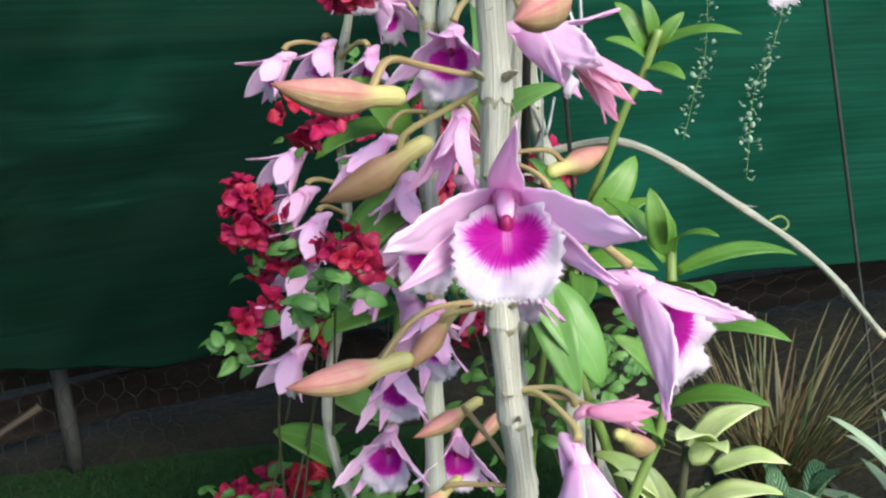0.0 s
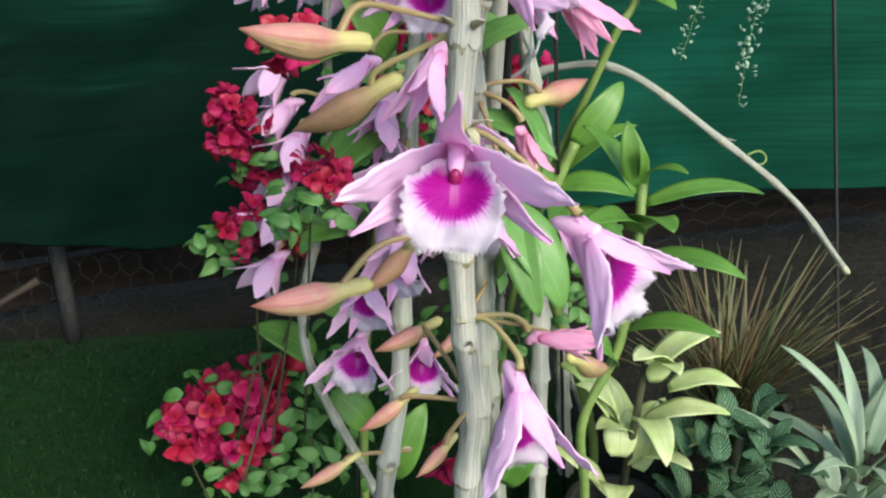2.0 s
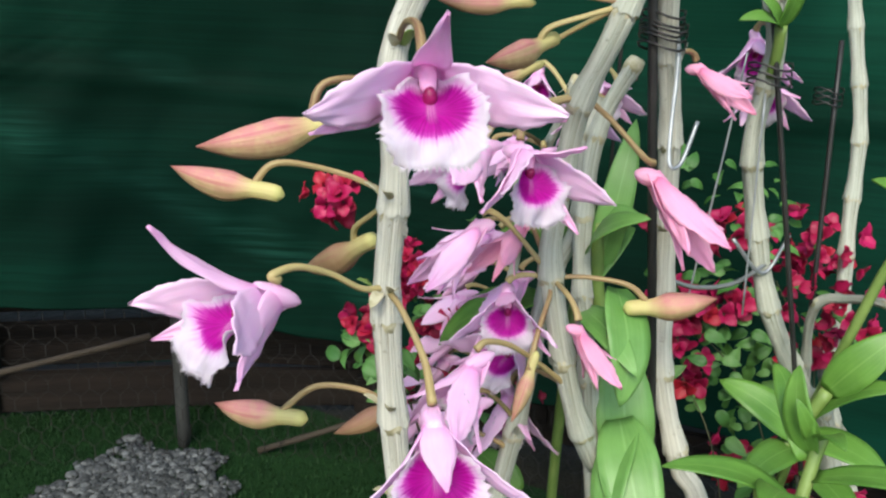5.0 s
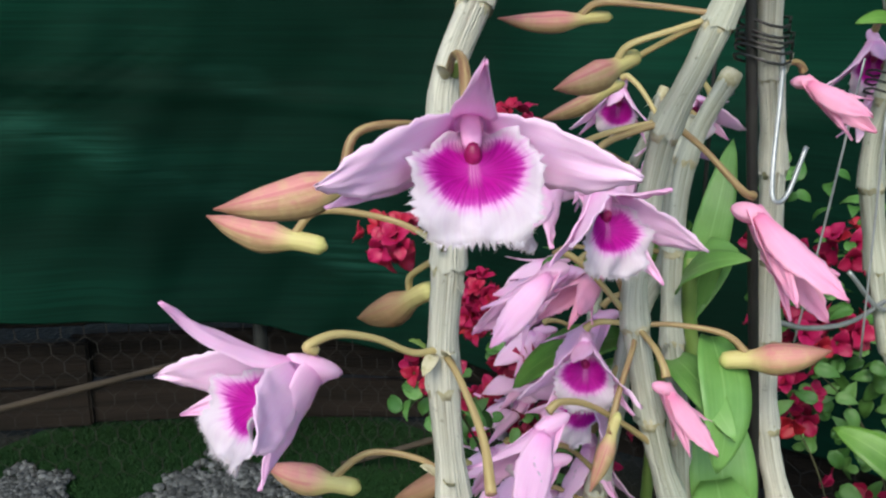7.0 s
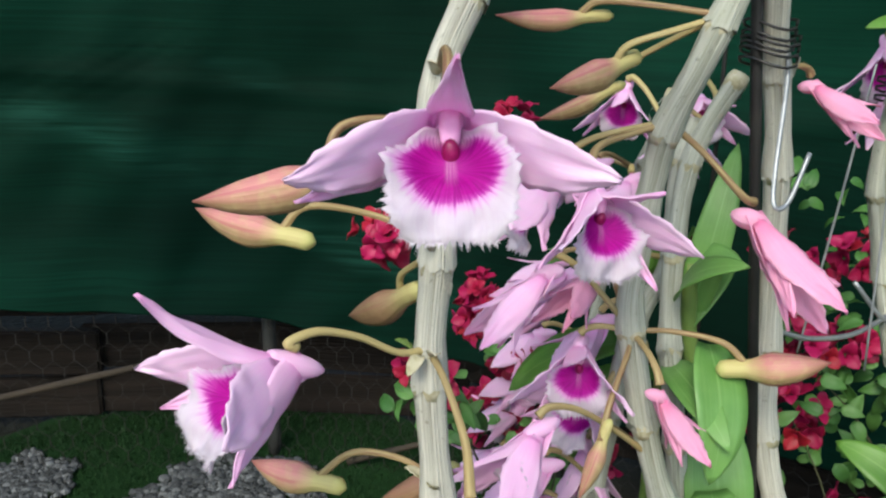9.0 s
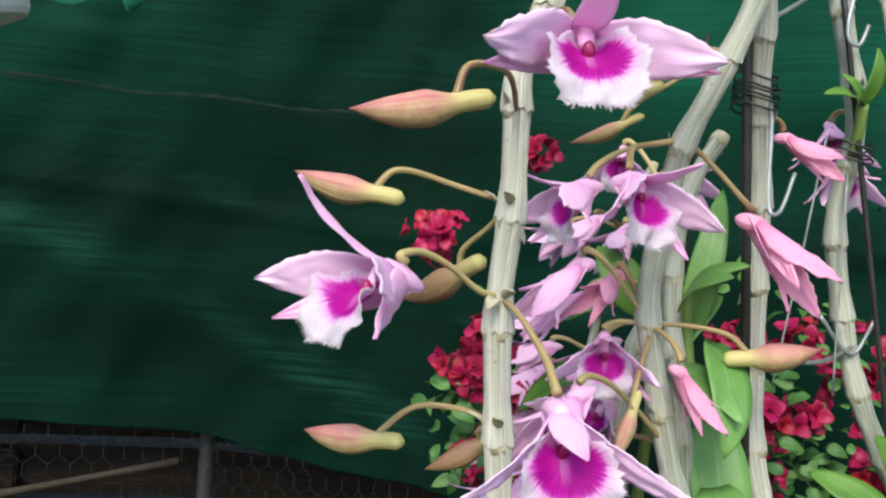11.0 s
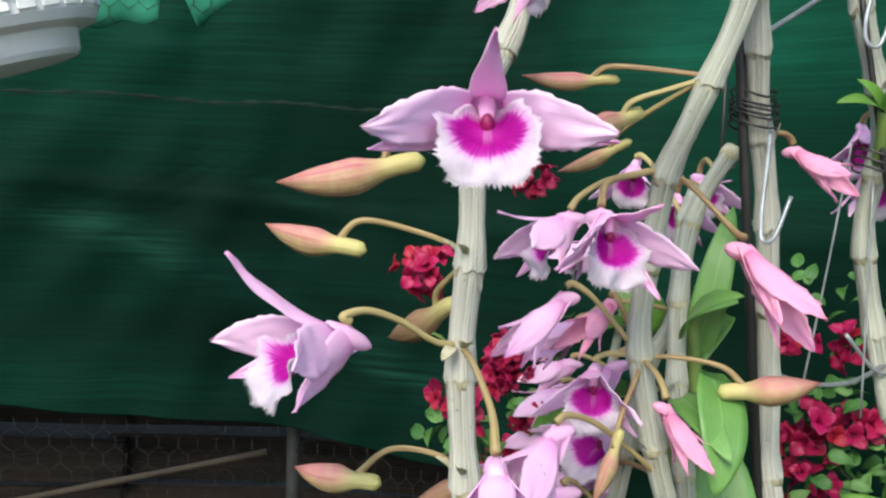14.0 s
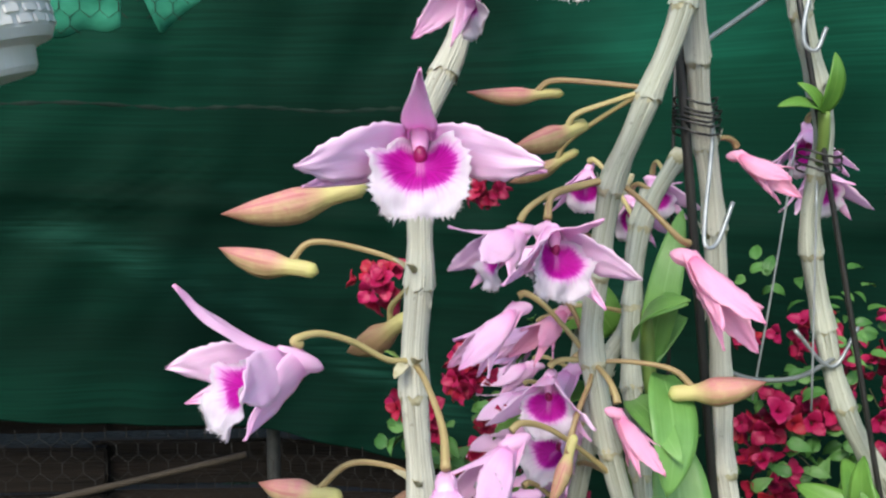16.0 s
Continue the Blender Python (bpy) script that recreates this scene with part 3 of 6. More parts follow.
def flower(parent, node, origin, face, up, size=0.072, spread=1.0, rose=False, seed=None, via=None, name="flower", label="", fine=True, crest=(0.042, 78, 54, 0), wing=(66, 42, 75, 1.0), low=98):
    """An orchid flower: pedicel with the column, three sepals, two petals, fringed lip and anther cap. spread: 1 wide open, 0 shut. crest: upper sepal's length, rise at base and tip, twist; wing: petals' rise at base and tip, turn from upright, width; low: turn of the lower sepals."""
    global FLOWERS
    FLOWERS += 1
    seed = FLOWERS if seed is None else seed
    r = random.Random(seed * 31 + 5)
    s = size / 0.072
    f = frame_of(face, up)
    m0 = at(origin) @ f @ Matrix.Scale(s, 4)
    back = m0 @ Vector((0, 0.0050, -0.0080))
    node = Vector(node)
    if via is None:
        lift = Vector((0, 0, 1)) * (node - back).length * 0.11
        via = [node.lerp(back, 0.33) + lift * 0.75, node.lerp(back, 0.66) + lift * 1.2, node.lerp(back, 0.9) + lift * 0.8]
    path = smooth_path([node, *via, back], 6)
    last = len(path) - 1
    stalk = tube(path, [0.00108 + 0.0007 * math.exp(-8 * i / last) + 0.0008 * (i / last) ** 2 for i in range(last + 1)], 10)
    ob = part(name, stalk, M_PEDICEL, parent, label)
    if fine:
        stalk_bract(ob, node, path[3], seed)
    n, mm = (18, 12) if fine else (9, 5)
    shut = 1 - spread
    col = tube([Vector((0, 0.0015, -0.002)), Vector((0, 0.0010, 0.001)), Vector((0, -0.0010, 0.0040)), Vector((0, -0.0040, 0.0056)), Vector((0, -0.0056, 0.0060))], [0.0012, 0.0030, 0.0031, 0.0027, 0.0020], 14)
    if spread > 0.3:
        part("column", moved(col, m0), M_COLUMN, ob)
        cap = moved(ellipsoid(0.0024, 0.0038, 0.0022, 12, 8), m0 @ at((0, -0.0070, 0.0083)) @ rot("X", 14))
        part("anther_cap", cap, M_ANTHER, ob, "wine-red anther cap")
    mp, msep = (M_ROSE, M_ROSE) if rose else (M_PETAL if spread > 0.6 else M_SEPAL, M_SEPAL)
    rag = 0.0010 if fine else 0.0
    for sgn in (1, -1):
        g = blade(0.0470, 0.0198 * wing[3] * (1 - 0.30 * shut), prof_petal, n, mm, wing[0] + shut * 16, wing[1] + shut * 28 + r.uniform(-8, 8),
                  cup=0.35 + 0.75 * shut, cup1=-0.30 + 0.6 * shut, ruffle=0.026, waves=4, crumple=0.0017, seed=seed * 7 + sgn, twist=sgn * r.uniform(-4, 12) * spread, fringe=rag, thick=0.0004)
        part("petal", moved(g, m0 @ rot("Z", -sgn * (wing[2] + r.uniform(-4, 4))) @ at((0, 0.0046, 0.0005)) @ rot("Y", sgn * 30 * spread)), mp, ob)
    g = blade(crest[0] - 0.005 * shut, 0.0132, prof_crest, n, mm - 2, crest[1] + shut * 4, crest[2] + 16 * shut + r.uniform(-5, 4) * spread, cup=0.7 + 0.4 * shut, cup1=0.35 + 0.4 * shut, twist=crest[3] + r.uniform(-20, 20) * spread, crumple=0.0016, seed=seed + 90, ruffle=0.02, thick=0.0004)
    part("sepal", moved(g, m0 @ rot("Z", r.uniform(-7, 7)) @ at((0, 0.003, -0.001))), msep, ob)
    for sgn in (1, -1):
        g = blade(0.054 - 0.008 * shut, 0.0160 * (1 - 0.22 * shut), prof_sepal, n, mm - 2, 58 + shut * 20, 50 + shut * 18 + r.uniform(-30, 4) * (0.3 + 0.7 * spread), cup=0.75 + 0.3 * shut, cup1=0.0 + 0.4 * shut, twist=sgn * r.uniform(-8, 32) * spread, crumple=0.0018, seed=seed + 60 + sgn, ruffle=0.025, thick=0.0004)
        part("sepal", moved(g, m0 @ rot("Z", -sgn * (low + 9 * r.random() + 30 * shut)) @ at((0, 0.001 - 0.002 * shut, -0.011 * (0.35 + 0.65 * spread))) @ rot("Y", sgn * 26 * spread)), msep, ob)
    k = 0.45 + 0.55 * spread
    spur = tube(smooth_path([Vector((0, 0.003, 0.002)), Vector((0, 0.0005, -0.004 * k)), Vector((0, -0.002, -0.011 * k)), Vector((0, -0.0045, -0.0185 * k))], 4), [0.0026, 0.0031, 0.0035, 0.0038, 0.0040, 0.0041, 0.0041, 0.0040, 0.0038, 0.0035, 0.0030, 0.0022, 0.0009], 12)
    spur = (spur[0], spur[1], [(a, 0.3 + 12 * b) for a, b in spur[2]])
    part("chin", moved(spur, m0), msep, ob)
    if spread > 0.3:
        g = blade(0.0335, 0.0365 * (0.7 + 0.3 * spread), prof_lip, 26 if fine else 10, 26 if fine else 10, 18, -22, cup=1.75, cup1=0.20, ruffle=0.060, waves=3, thick=0.0005, crumple=0.0036, seed=seed + 33, fringe=0.0022, hair=0.0021 if fine else 0.0)
        A = radians(45 - 16 * shut)
        lipm = m0 @ at((0, -0.0035, 0.0005)) @ Matrix(((-1, 0, 0, 0), (0, -math.sin(A), math.cos(A), 0), (0, math.cos(A), math.sin(A), 0), (0, 0, 0, 1)))
        part("lip", moved(g, lipm), M_LIP, ob, "white fringed lip with a magenta throat")
    return ob


def ellipsoid(a, b, c, seg=12, rings=8):
    verts, faces, uvs = [], [], []
    for i in range(rings + 1):
        th = math.pi * i / rings
        for j in range(seg + 1):
            ph = 2 * math.pi * j / seg
            verts.append(Vector((a * math.sin(th) * math.cos(ph), b * math.sin(th) * math.sin(ph), c * math.cos(th))))
            uvs.append((j / seg, i / rings))
    w = seg + 1
    for i in range(rings):
        for j in range(seg):
            faces.append((i * w + j, (i + 1) * w + j, (i + 1) * w + j + 1, i * w + j + 1))
    return verts, faces, uvs


def bud(parent, node, heel, tip, via=None, fat=1.0, seed=0, label="", bow=0.055, material=None):
    """A long pointed bud with a blunt yellow-green heel, on its stalk."""
    heel, tip, node = Vector(heel), Vector(tip), Vector(node)
    ax = tip - heel
    L = ax.length
    up = Vector((0, 0, 1))
    up = (up - ax.normalized() * up.dot(ax.normalized())).normalized()
    path, rad, N = [], [], 22
    rb = random.Random(seed + int(abs(L) * 1e6))
    hookup = rb.uniform(0.0, 0.07)
    for i in range(N + 1):
        u = i / N
        path.append(heel.lerp(tip, u) - up * L * bow * math.sin(math.pi * u) + up * L * (0.4 * hookup * u * u - 0.045 * max(0, 1 - u / 0.3) ** 2))
        if u < 0.25:
            rr = 0.058 + 0.016 * math.sin(math.pi * min(1, u / 0.12) / 2)
        elif u < 0.50:
            t = (u - 0.25) / 0.25
            rr = 0.074 + 0.056 * t * t * (3 - 2 * t)
        else:
            rr = max(0.004, 0.130 * (1 - ((u - 0.50) / 0.50) ** 1.9))
        rad.append(rr * L * fat)
    rad[0] *= 0.35
    v, f, uv = tube(path, rad, 18, seed=seed)
    turn = rb.uniform(0, 6.28)
    for i in range(N + 1):
        u = i / N
        grow = min(1, max(0, (u - 0.30) / 0.2)) * min(1, (1 - u) / 0.1)
        for j in range(19):
            a = 2 * math.pi * j / 18
            lobe = 0.055 * abs(math.sin(1.5 * a + turn + 0.9 * u)) - 0.03 + 0.03 * noise.noise(Vector((math.cos(a), math.sin(a), u * 5 + seed)))
            q = v[i * 19 + j]
            v[i * 19 + j] = path[i] + (q - path[i]) * (1 + lobe * grow * 1.4)
    uv = [(a, min(1.0, b / L)) for a, b in uv]
    ob = part("bud", (v, f, uv), material or M_BUD, parent, label)
    neck = heel.lerp(tip, 0.28) + up * L * (0.03 - bow * 0.7)
    if via is None:
        via = [node.lerp(neck, 0.45) + Vector((0, 0, 1)) * (node - neck).length * 0.06, node.lerp(neck, 0.85) + up * L * 0.10]
    p = smooth_path([node, *via, neck], 6)
    stalk_bract(ob, node, p[3], seed)
    part("stalk", tube(p, [0.0011 + 0.0006 * (i / len(p)) ** 2 for i in range(len(p))], 8), M_PEDICEL, ob)
    return ob


def cane(name, pts, radius, label, group="orchid canes", material=None, step=0.042, taper=0.8, seed=1):
    """A jointed orchid cane: every internode and node ring is a part."""
    material = material or M_CANE
    r = random.Random(seed)
    path = smooth_path(pts, 14)
    ob = thing(name, path[0], label, "orchid", group)
    total = sum((a - b).length for a, b in zip(path, path[1:]))
    count = max(2, math.ceil(total / step))
    # resample so that every internode is one step long
    got, i, cum = [], 0, [0.0]
    for a, b in zip(path, path[1:]):
        cum.append(cum[-1] + (a - b).length)
    for k in range(10 * count + 1):
        t = min(total * 0.9999, step * k / 10)
        while i < len(cum) - 2 and cum[i + 1] < t:
            i += 1
        got.append(path[i].lerp(path[i + 1], (t - cum[i]) / max(1e-9, cum[i + 1] - cum[i])))
    while len(got) > 11 and (got[-11] - got[-1]).length < 0.012:
        got, count = got[:-10], count - 1
    for k in range(count):
        seg = got[10 * k:10 * k + 11]
        rr = radius * (1 - (1 - taper) * k / count)
        rad = []
        for q in range(11):
            u = q / 10
            rad.append(rr * (0.90 + 0.10 * u**4 + 0.26 * max(0, 1 - u / 0.36) ** 0.8 + r.uniform(-0.016, 0.016)))
        v, f, uv = tube(seg, rad, 22, caps=False, wob=0.045, seed=seed * 100 + k)
        d = (seg[-1] - seg[-2]).normalized()
        rag = [r.uniform(-0.0018, 0.0010) for _ in range(22)]
        low = (seg[1] - seg[0]).normalized()
        for q in range(23):
            v[q] += low * rag[q % 22] + (v[q] - seg[0]) * r.uniform(-0.03, 0.05)
        part("internode", (v, f, uv), material, ob)
        top = seg[-1]
        ring = tube([top - d * 0.004, top - d * 0.001, top + d * 0.0012, top + d * 0.004], [rr * 0.94, rr * 1.04, rr * 1.06, rr * 0.92], 14, wob=0.07, seed=seed * 55 + k)
        part("node_ring", ring, M_NODE, ob)
        if r.random() < 0.55:
            a = r.uniform(0, 6.283)
            side = d.orthogonal().normalized()
            side = Matrix.Rotation(a, 3, d) @ side
            m = at(top + side * rr * 0.96 - d * 0.001) @ Matrix((side.cross(d), -d if r.random() < 0.4 else d, side)).transposed().to_4x4()
            g = blade(r.uniform(0.005, 0.010), rr * r.uniform(0.5, 1.0), prof_leaf, 5, 4, 8, 38, cup=0.7, thick=0.0002, ruffle=0.06, seed=seed * 9 + k, fringe=0.0006)
            part("sheath_flap", moved(g, m), material, ob)
    return ob


def leaf(parent, base, tip, width, face=(0, -0.6, 0.8), material=None, sag=0.18, fold=0.35, name="leaf", seed=0, label="", wave=0.01):
    """A strap leaf from base to tip, arched away from the straight line, folded at the midrib."""
    base, tip = Vector(base), Vector(tip)
    y = (tip - base)
    L = y.length
    y.normalize()
    z = Vector(face)
    z = (z - y * z.dot(y)).normalized()
    x = y.cross(z)
    m = at(base) @ Matrix((x, y, z)).transposed().to_4x4()
    a = math.degrees(math.atan(sag * 3))
    g = blade(L * 1.06, width, prof_leaf, 14, 6, a, -a * 1.1, cup=fold, cup1=fold * 0.4, ruffle=wave, waves=2, thick=0.0006, seed=seed)
    return part(name, moved(g, m), material or M_LEAF, parent, label)
# ---------------------------------------------------------------- ground and fence
def sheet(x0, x1, y0, y1, nx, ny, z, bump=0.0, scale=4.0):
    verts, faces, uvs = [], [], []
    for j in range(ny + 1):
        for i in range(nx + 1):
            x, y = x0 + (x1 - x0) * i / nx, y0 + (y1 - y0) * j / ny
            verts.append(Vector((x, y, z + bump * noise.noise(Vector((x * scale, y * scale, 0))))))
            uvs.append((x, y))
    for j in range(ny):
        for i in range(nx):
            a = j * (nx + 1) + i
            faces.append((a, a + 1, a + nx + 2, a + nx + 1))
    return verts, faces, uvs


solid("ground", sheet(-80, 80, -80, 80, 80, 80, -0.012), M_SOIL, "dark bare garden soil under everything", "ground", "structure")

# the line of the fence, seen from above, bent to fit the camera's view: one face, a rounded corner, the other face
FENCE = [(1.6, 0.78), (0.95, 0.71), (0.35, 0.63), (-0.07, 0.585), (-0.33, 0.54), (-0.53, 0.43), (-0.72, 0.26), (-0.97, 0.0), (-1.4, -0.46)]
FENCE = [Vector((x, y, 0)) for x, y in FENCE]
FLINE = smooth_path(FENCE, 16)


def fence_at(s):
    """Point and outward normal of the fence line at the share s of its length."""
    k = s * (len(FLINE) - 1)
    i = min(int(k), len(FLINE) - 2)
    p = FLINE[i].lerp(FLINE[i + 1], k - i)
    d = (FLINE[min(i + 3, len(FLINE) - 1)] - FLINE[max(i - 2, 0)]).normalized()
    return p, Vector((d.y, -d.x, 0))


NET_LOW = 0.135


def net_low(s):
    return NET_LOW + 0.006 * math.sin(s * 40) + 0.075 * min(1, max(0, (s - 0.45) / 0.28))


def net_point(s, z):
    """Point on the slack, creased cloth and its outward normal."""
    p, nrm = fence_at(s)
    q = Vector((s * 9.0, z * 1.3, 0))
    sag = 0.030 * noise.noise(q) + 0.012 * noise.noise(q * 2.7) + 0.010 * noise.noise(Vector((s * 30 + z * 9, s * 16 - z * 5, 4)))
    fold = (z - 0.52 + 0.75 * (s - 0.70)) if s > 0.56 else (z - 0.33 + 0.5 * (s - 0.47))
    crease = math.exp(-((fold) / 0.035) ** 2) * math.exp(-(((s - 0.74) / 0.06) ** 2 if s > 0.56 else ((s - 0.50) / 0.03) ** 2))
    sag += 0.0016 * crease * math.sin((z * 1.2 + s * 1.5) * 2 * math.pi / 0.022)
    ridge = 0.004 * math.exp(-((z - 0.47 - 0.02 * math.sin(s * 9)) / 0.012) ** 2) + 0.008 * math.exp(-((z - 0.80) / 0.012) ** 2)
    return p + nrm * (sag - ridge) + Vector((0, 0, z)), nrm


def net_geo():
    nx, nz = 420, 190
    verts, faces, uvs = [], [], []
    for j in range(nz + 1):
        for i in range(nx + 1):
            s = i / nx
            low = net_low(s)
            z = low + (1.55 - low) * (j / nz) ** 1.25
            verts.append(net_point(s, z)[0])
            uvs.append((s, z))
    w = nx + 1
    for j in range(nz):
        for i in range(nx):
            a = j * w + i
            faces.append((a, a + 1, a + w + 1, a + w))
    return verts, faces, uvs


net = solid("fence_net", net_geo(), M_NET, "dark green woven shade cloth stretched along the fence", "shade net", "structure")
mod = net.modifiers.new("thickness", "SOLIDIFY")
mod.thickness = 0.002


# two pale mint panels added for sunlight high on the net, wire over them for the netting's shadow, and the dark rail
# below
def patch_low(s):
    """Height of the sunlit patch's lower edge at the share s of the fence, or None beside it."""
    if s > 0.742:
        return 0.676 - 0.35 * (s - 0.742) + 0.003 * math.sin(s * 300)
    if s > 0.735:
        return None
    if s > 0.7235:
        return 0.668 + (s - 0.7235) * 5.2
    return 0.668 + 0.052 * min(1, (0.7235 - s) / 0.030) ** 0.75 + max(0, 0.6935 - s) * 0.35


def sunlit_panel(s0, s1, n=48, m=10, top=0.86):
    verts, faces, uvs = [], [], []
    for i in range(n + 1):
        s = s0 + (s1 - s0) * i / n
        low = patch_low(s)
        for j in range(m + 1):
            z = low + (top - low) * j / m
            p, nrm = net_point(s, z)
            verts.append(p - nrm * 0.0025)
            uvs.append((i / n, j / m))
    w = m + 1
    for i in range(n):
        for j in range(m):
            faces.append((i * w + j, i * w + j + 1, (i + 1) * w + j + 1, (i + 1) * w + j))
    return verts, faces, uvs


# dark wire laid over the panels in place of the netting's shadow
def patch_wire(s0, s1, cell=0.030):
    geos = []
    total = sum((a - b).length for a, b in zip(FLINE, FLINE[1:]))
    for c in range(int((s1 - s0) * total / cell)):
        for r in range(10):
            u, z = s0 * total + (c + 0.5 * (r % 2)) * cell, 0.668 + r * cell * 0.62
            if (patch_low(u / total) or 9) > z:
                continue
            pts = []
            for du, dz in ((-0.5, 0), (0, 0.29), (0.5, 0), (0, 0.29), (0, 0.62)):
                p, nrm = net_point((u + du * cell) / total, z + dz * cell)
                pts.append(p - nrm * 0.0035)
            geos.append(tube(pts[:3], 0.00035, 4, False))
            geos.append(tube(pts[3:], 0.00045, 4, False))
    return joined(*geos)


sunlit_patch = thing("sunlit_patch", net_point(0.73, 0.68)[0], "pale mint-green panels added for sunlight high on the dark shade net", "shade net", "", "structure")
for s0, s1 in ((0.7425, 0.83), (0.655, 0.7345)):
    flap = part("flap", sunlit_panel(s0, s1), M_MINT, sunlit_patch)
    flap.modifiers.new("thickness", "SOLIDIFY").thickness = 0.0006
part("patch_wire", patch_wire(0.66, 0.83), M_WIRE, sunlit_patch, "dark hexagonal wire")
rail_path = [net_point(0.56 + 0.30 * i / 60, 0.584 + 0.0018 * math.sin(i * 0.35) + 0.00012 * i) for i in range(61)]
solid("net_seam", tube([p + nrm * 0.0006 for p, nrm in rail_path], [0.0034 + 0.0006 * math.sin(i * 1.7) for i in range(61)], 8), M_SEAM, "dark gathered seam running along the shade net", "net seam", "structure")


def wire_mesh():
    """Hexagonal wire netting along the foot of the fence."""
    cell, geos = 0.036, []
    total = sum((a - b).length for a, b in zip(FLINE, FLINE[1:]))
    cols, rowsn = int(total / cell), 13

    def place(u, z):
        p, nrm = fence_at(min(max(u / total, 0), 1))
        return p + nrm * (0.012 + 0.004 * noise.noise(Vector((u * 7, z * 9, 2)))) + Vector((0.003 * noise.noise(Vector((u * 21, z * 17, 7))), 0, z))

    h = cell * 0.29
    for c in range(cols):
        for r in range(rowsn):
            u, z = (c + 0.5 * (r % 2)) * cell, r * cell * 0.62
            if z > net_low(min(1, u / total)) - 0.015:
                continue
            top, up = place(u, z + h), place(u, z + h + cell * 0.33)
            lft, rgt = place(u - cell / 2, z), place(u + cell / 2, z)
            geos.append(tube([lft, top, rgt], 0.0004, 4, False))
            geos.append(tube([top, up], 0.0006, 4, False))
    return joined(*geos)


solid("wire_netting", wire_mesh(), M_WIRE, "dull dark hexagonal wire netting along the fence foot", "wire netting", "structure")


def box(c, half, m=None, bevel=0.0):
    bm = bmesh.new()
    bmesh.ops.create_cube(bm, size=1.0)
    bmesh.ops.scale(bm, vec=Vector(half) * 2, verts=bm.verts)
    if bevel:
        bmesh.ops.bevel(bm, geom=bm.edges[:], offset=bevel, segments=2, affect="EDGES")
    m = m or Matrix.Identity(4)
    verts = [at(c) @ m @ v.co for v in bm.verts]
    bm.verts.index_update()
    faces = [tuple(v.index for v in f.verts) for f in bm.faces]
    bm.free()
    return verts, faces, [(v.x, v.z) for v in verts]


# boards lying against the fence foot, behind the netting
back_wall = thing("board_wall", fence_at(0.5)[0] + fence_at(0.5)[1] * 0.06, "dark weathered boards stacked behind the wire netting", "boards", kind="structure")
r0 = random.Random(3)
for k in range(9):
    s0, s1 = k / 9, (k + 1) / 9
    a, na = fence_at(s0)
    b, nb = fence_at(s1)
    a, b = a + na * 0.15, b + nb * 0.15
    ang = math.atan2(b.y - a.y, b.x - a.x)
    for z, hh in ((0.035, 0.033), (0.108, 0.035), (0.183, 0.035), (0.26, 0.036)):
        mid = (a + b) / 2 + Vector((0, 0, z)) + na * r0.uniform(-0.012, 0.018)
        part("board", box(mid, ((b - a).length / 2 + r0.uniform(0.005, 0.02), 0.010, hh - r0.uniform(0, 0.006)), Matrix.Rotation(ang, 4, "Z") @ rot("Y", r0.uniform(-1.5, 1.5)), 0.003), M_BOARD, back_wall, smooth=False)


def fence_post(p, lean):
    p = Vector(p)
    ob = thing("fence_post", p, "thin grey metal fence post in the netting", "post", "fence posts")
    part("pole", tube(smooth_path([p, p + Vector((lean, 0, 0.25)), p + Vector((lean * 2.5, 0, 1.5))], 5), 0.0085, 10), M_POST, ob)


def bamboo(a, b, label):
    a, b = Vector(a), Vector(b)
    ob = thing("bamboo_stick", a, label, "stick", "bamboo sticks")
    pts = [a.lerp(b, i / 12) for i in range(13)]
    part("culm", tube(pts, [0.0038 + (0.0008 if i % 3 == 0 else 0) for i in range(13)], 9), M_BAMBOO, ob)


def on_fence(s, z, out=0.02):
    p, nrm = fence_at(s)
    return p - nrm * out + Vector((0, 0, z))


fence_post(on_fence(0.482, 0, -0.045), -0.004)
fence_post(on_fence(0.665, 0, -0.045), -0.004)
bamboo(on_fence(0.615, 0.006, -0.02), on_fence(0.495, 0.10, -0.012), "weathered bamboo stick leaning on the wire netting")
bamboo(on_fence(0.93, 0.006, 0.02), on_fence(0.68, 0.165, -0.012), "old bamboo cane propped against the netting")

# artificial turf: a mat with blades
solid("turf_mat", sheet(-0.92, 0.22, -0.9, 0.60, 60, 60, 0.0, 0.004, 9), M_TURF_BASE, "short green artificial turf mat on the soil", "turf", "structure")


GRAVEL = ((-0.580, 0.315, 0.105, 0.100), (-0.785, 0.165, 0.060, 0.065))


def turf():
    r = random.Random(11)
    geos_v, geos_f, uvs = [], [], []
    count = 0
    while count < 60000:
        x, y = r.uniform(-0.90, 0.21), r.uniform(-0.40, 0.58)
        count += 1
        if any(math.hypot((x - a) / c, (y - b) / d) < 0.30 for a, b, c, d in GRAVEL):
            continue
        h, w = r.uniform(0.003, 0.0075), r.uniform(0.0007, 0.0013)
        a = r.uniform(0, math.pi * 2)
        d = Vector((math.cos(a), math.sin(a), 0))
        lean = Vector((r.uniform(-1, 1), r.uniform(-1, 1), 0)) * h * 0.6
        p = Vector((x, y, 0.002))
        k = len(geos_v)
        geos_v += [p - d * w, p + d * w, p + lean + Vector((0, 0, h))]
        geos_f.append((k, k + 1, k + 2))
        uvs += [(0, 0), (1, 0), (0.5, 1)]
    return geos_v, geos_f, uvs


solid("turf_grass", turf(), M_TURF, "short dark green turf blades", "grass", "stuff", smooth=False)


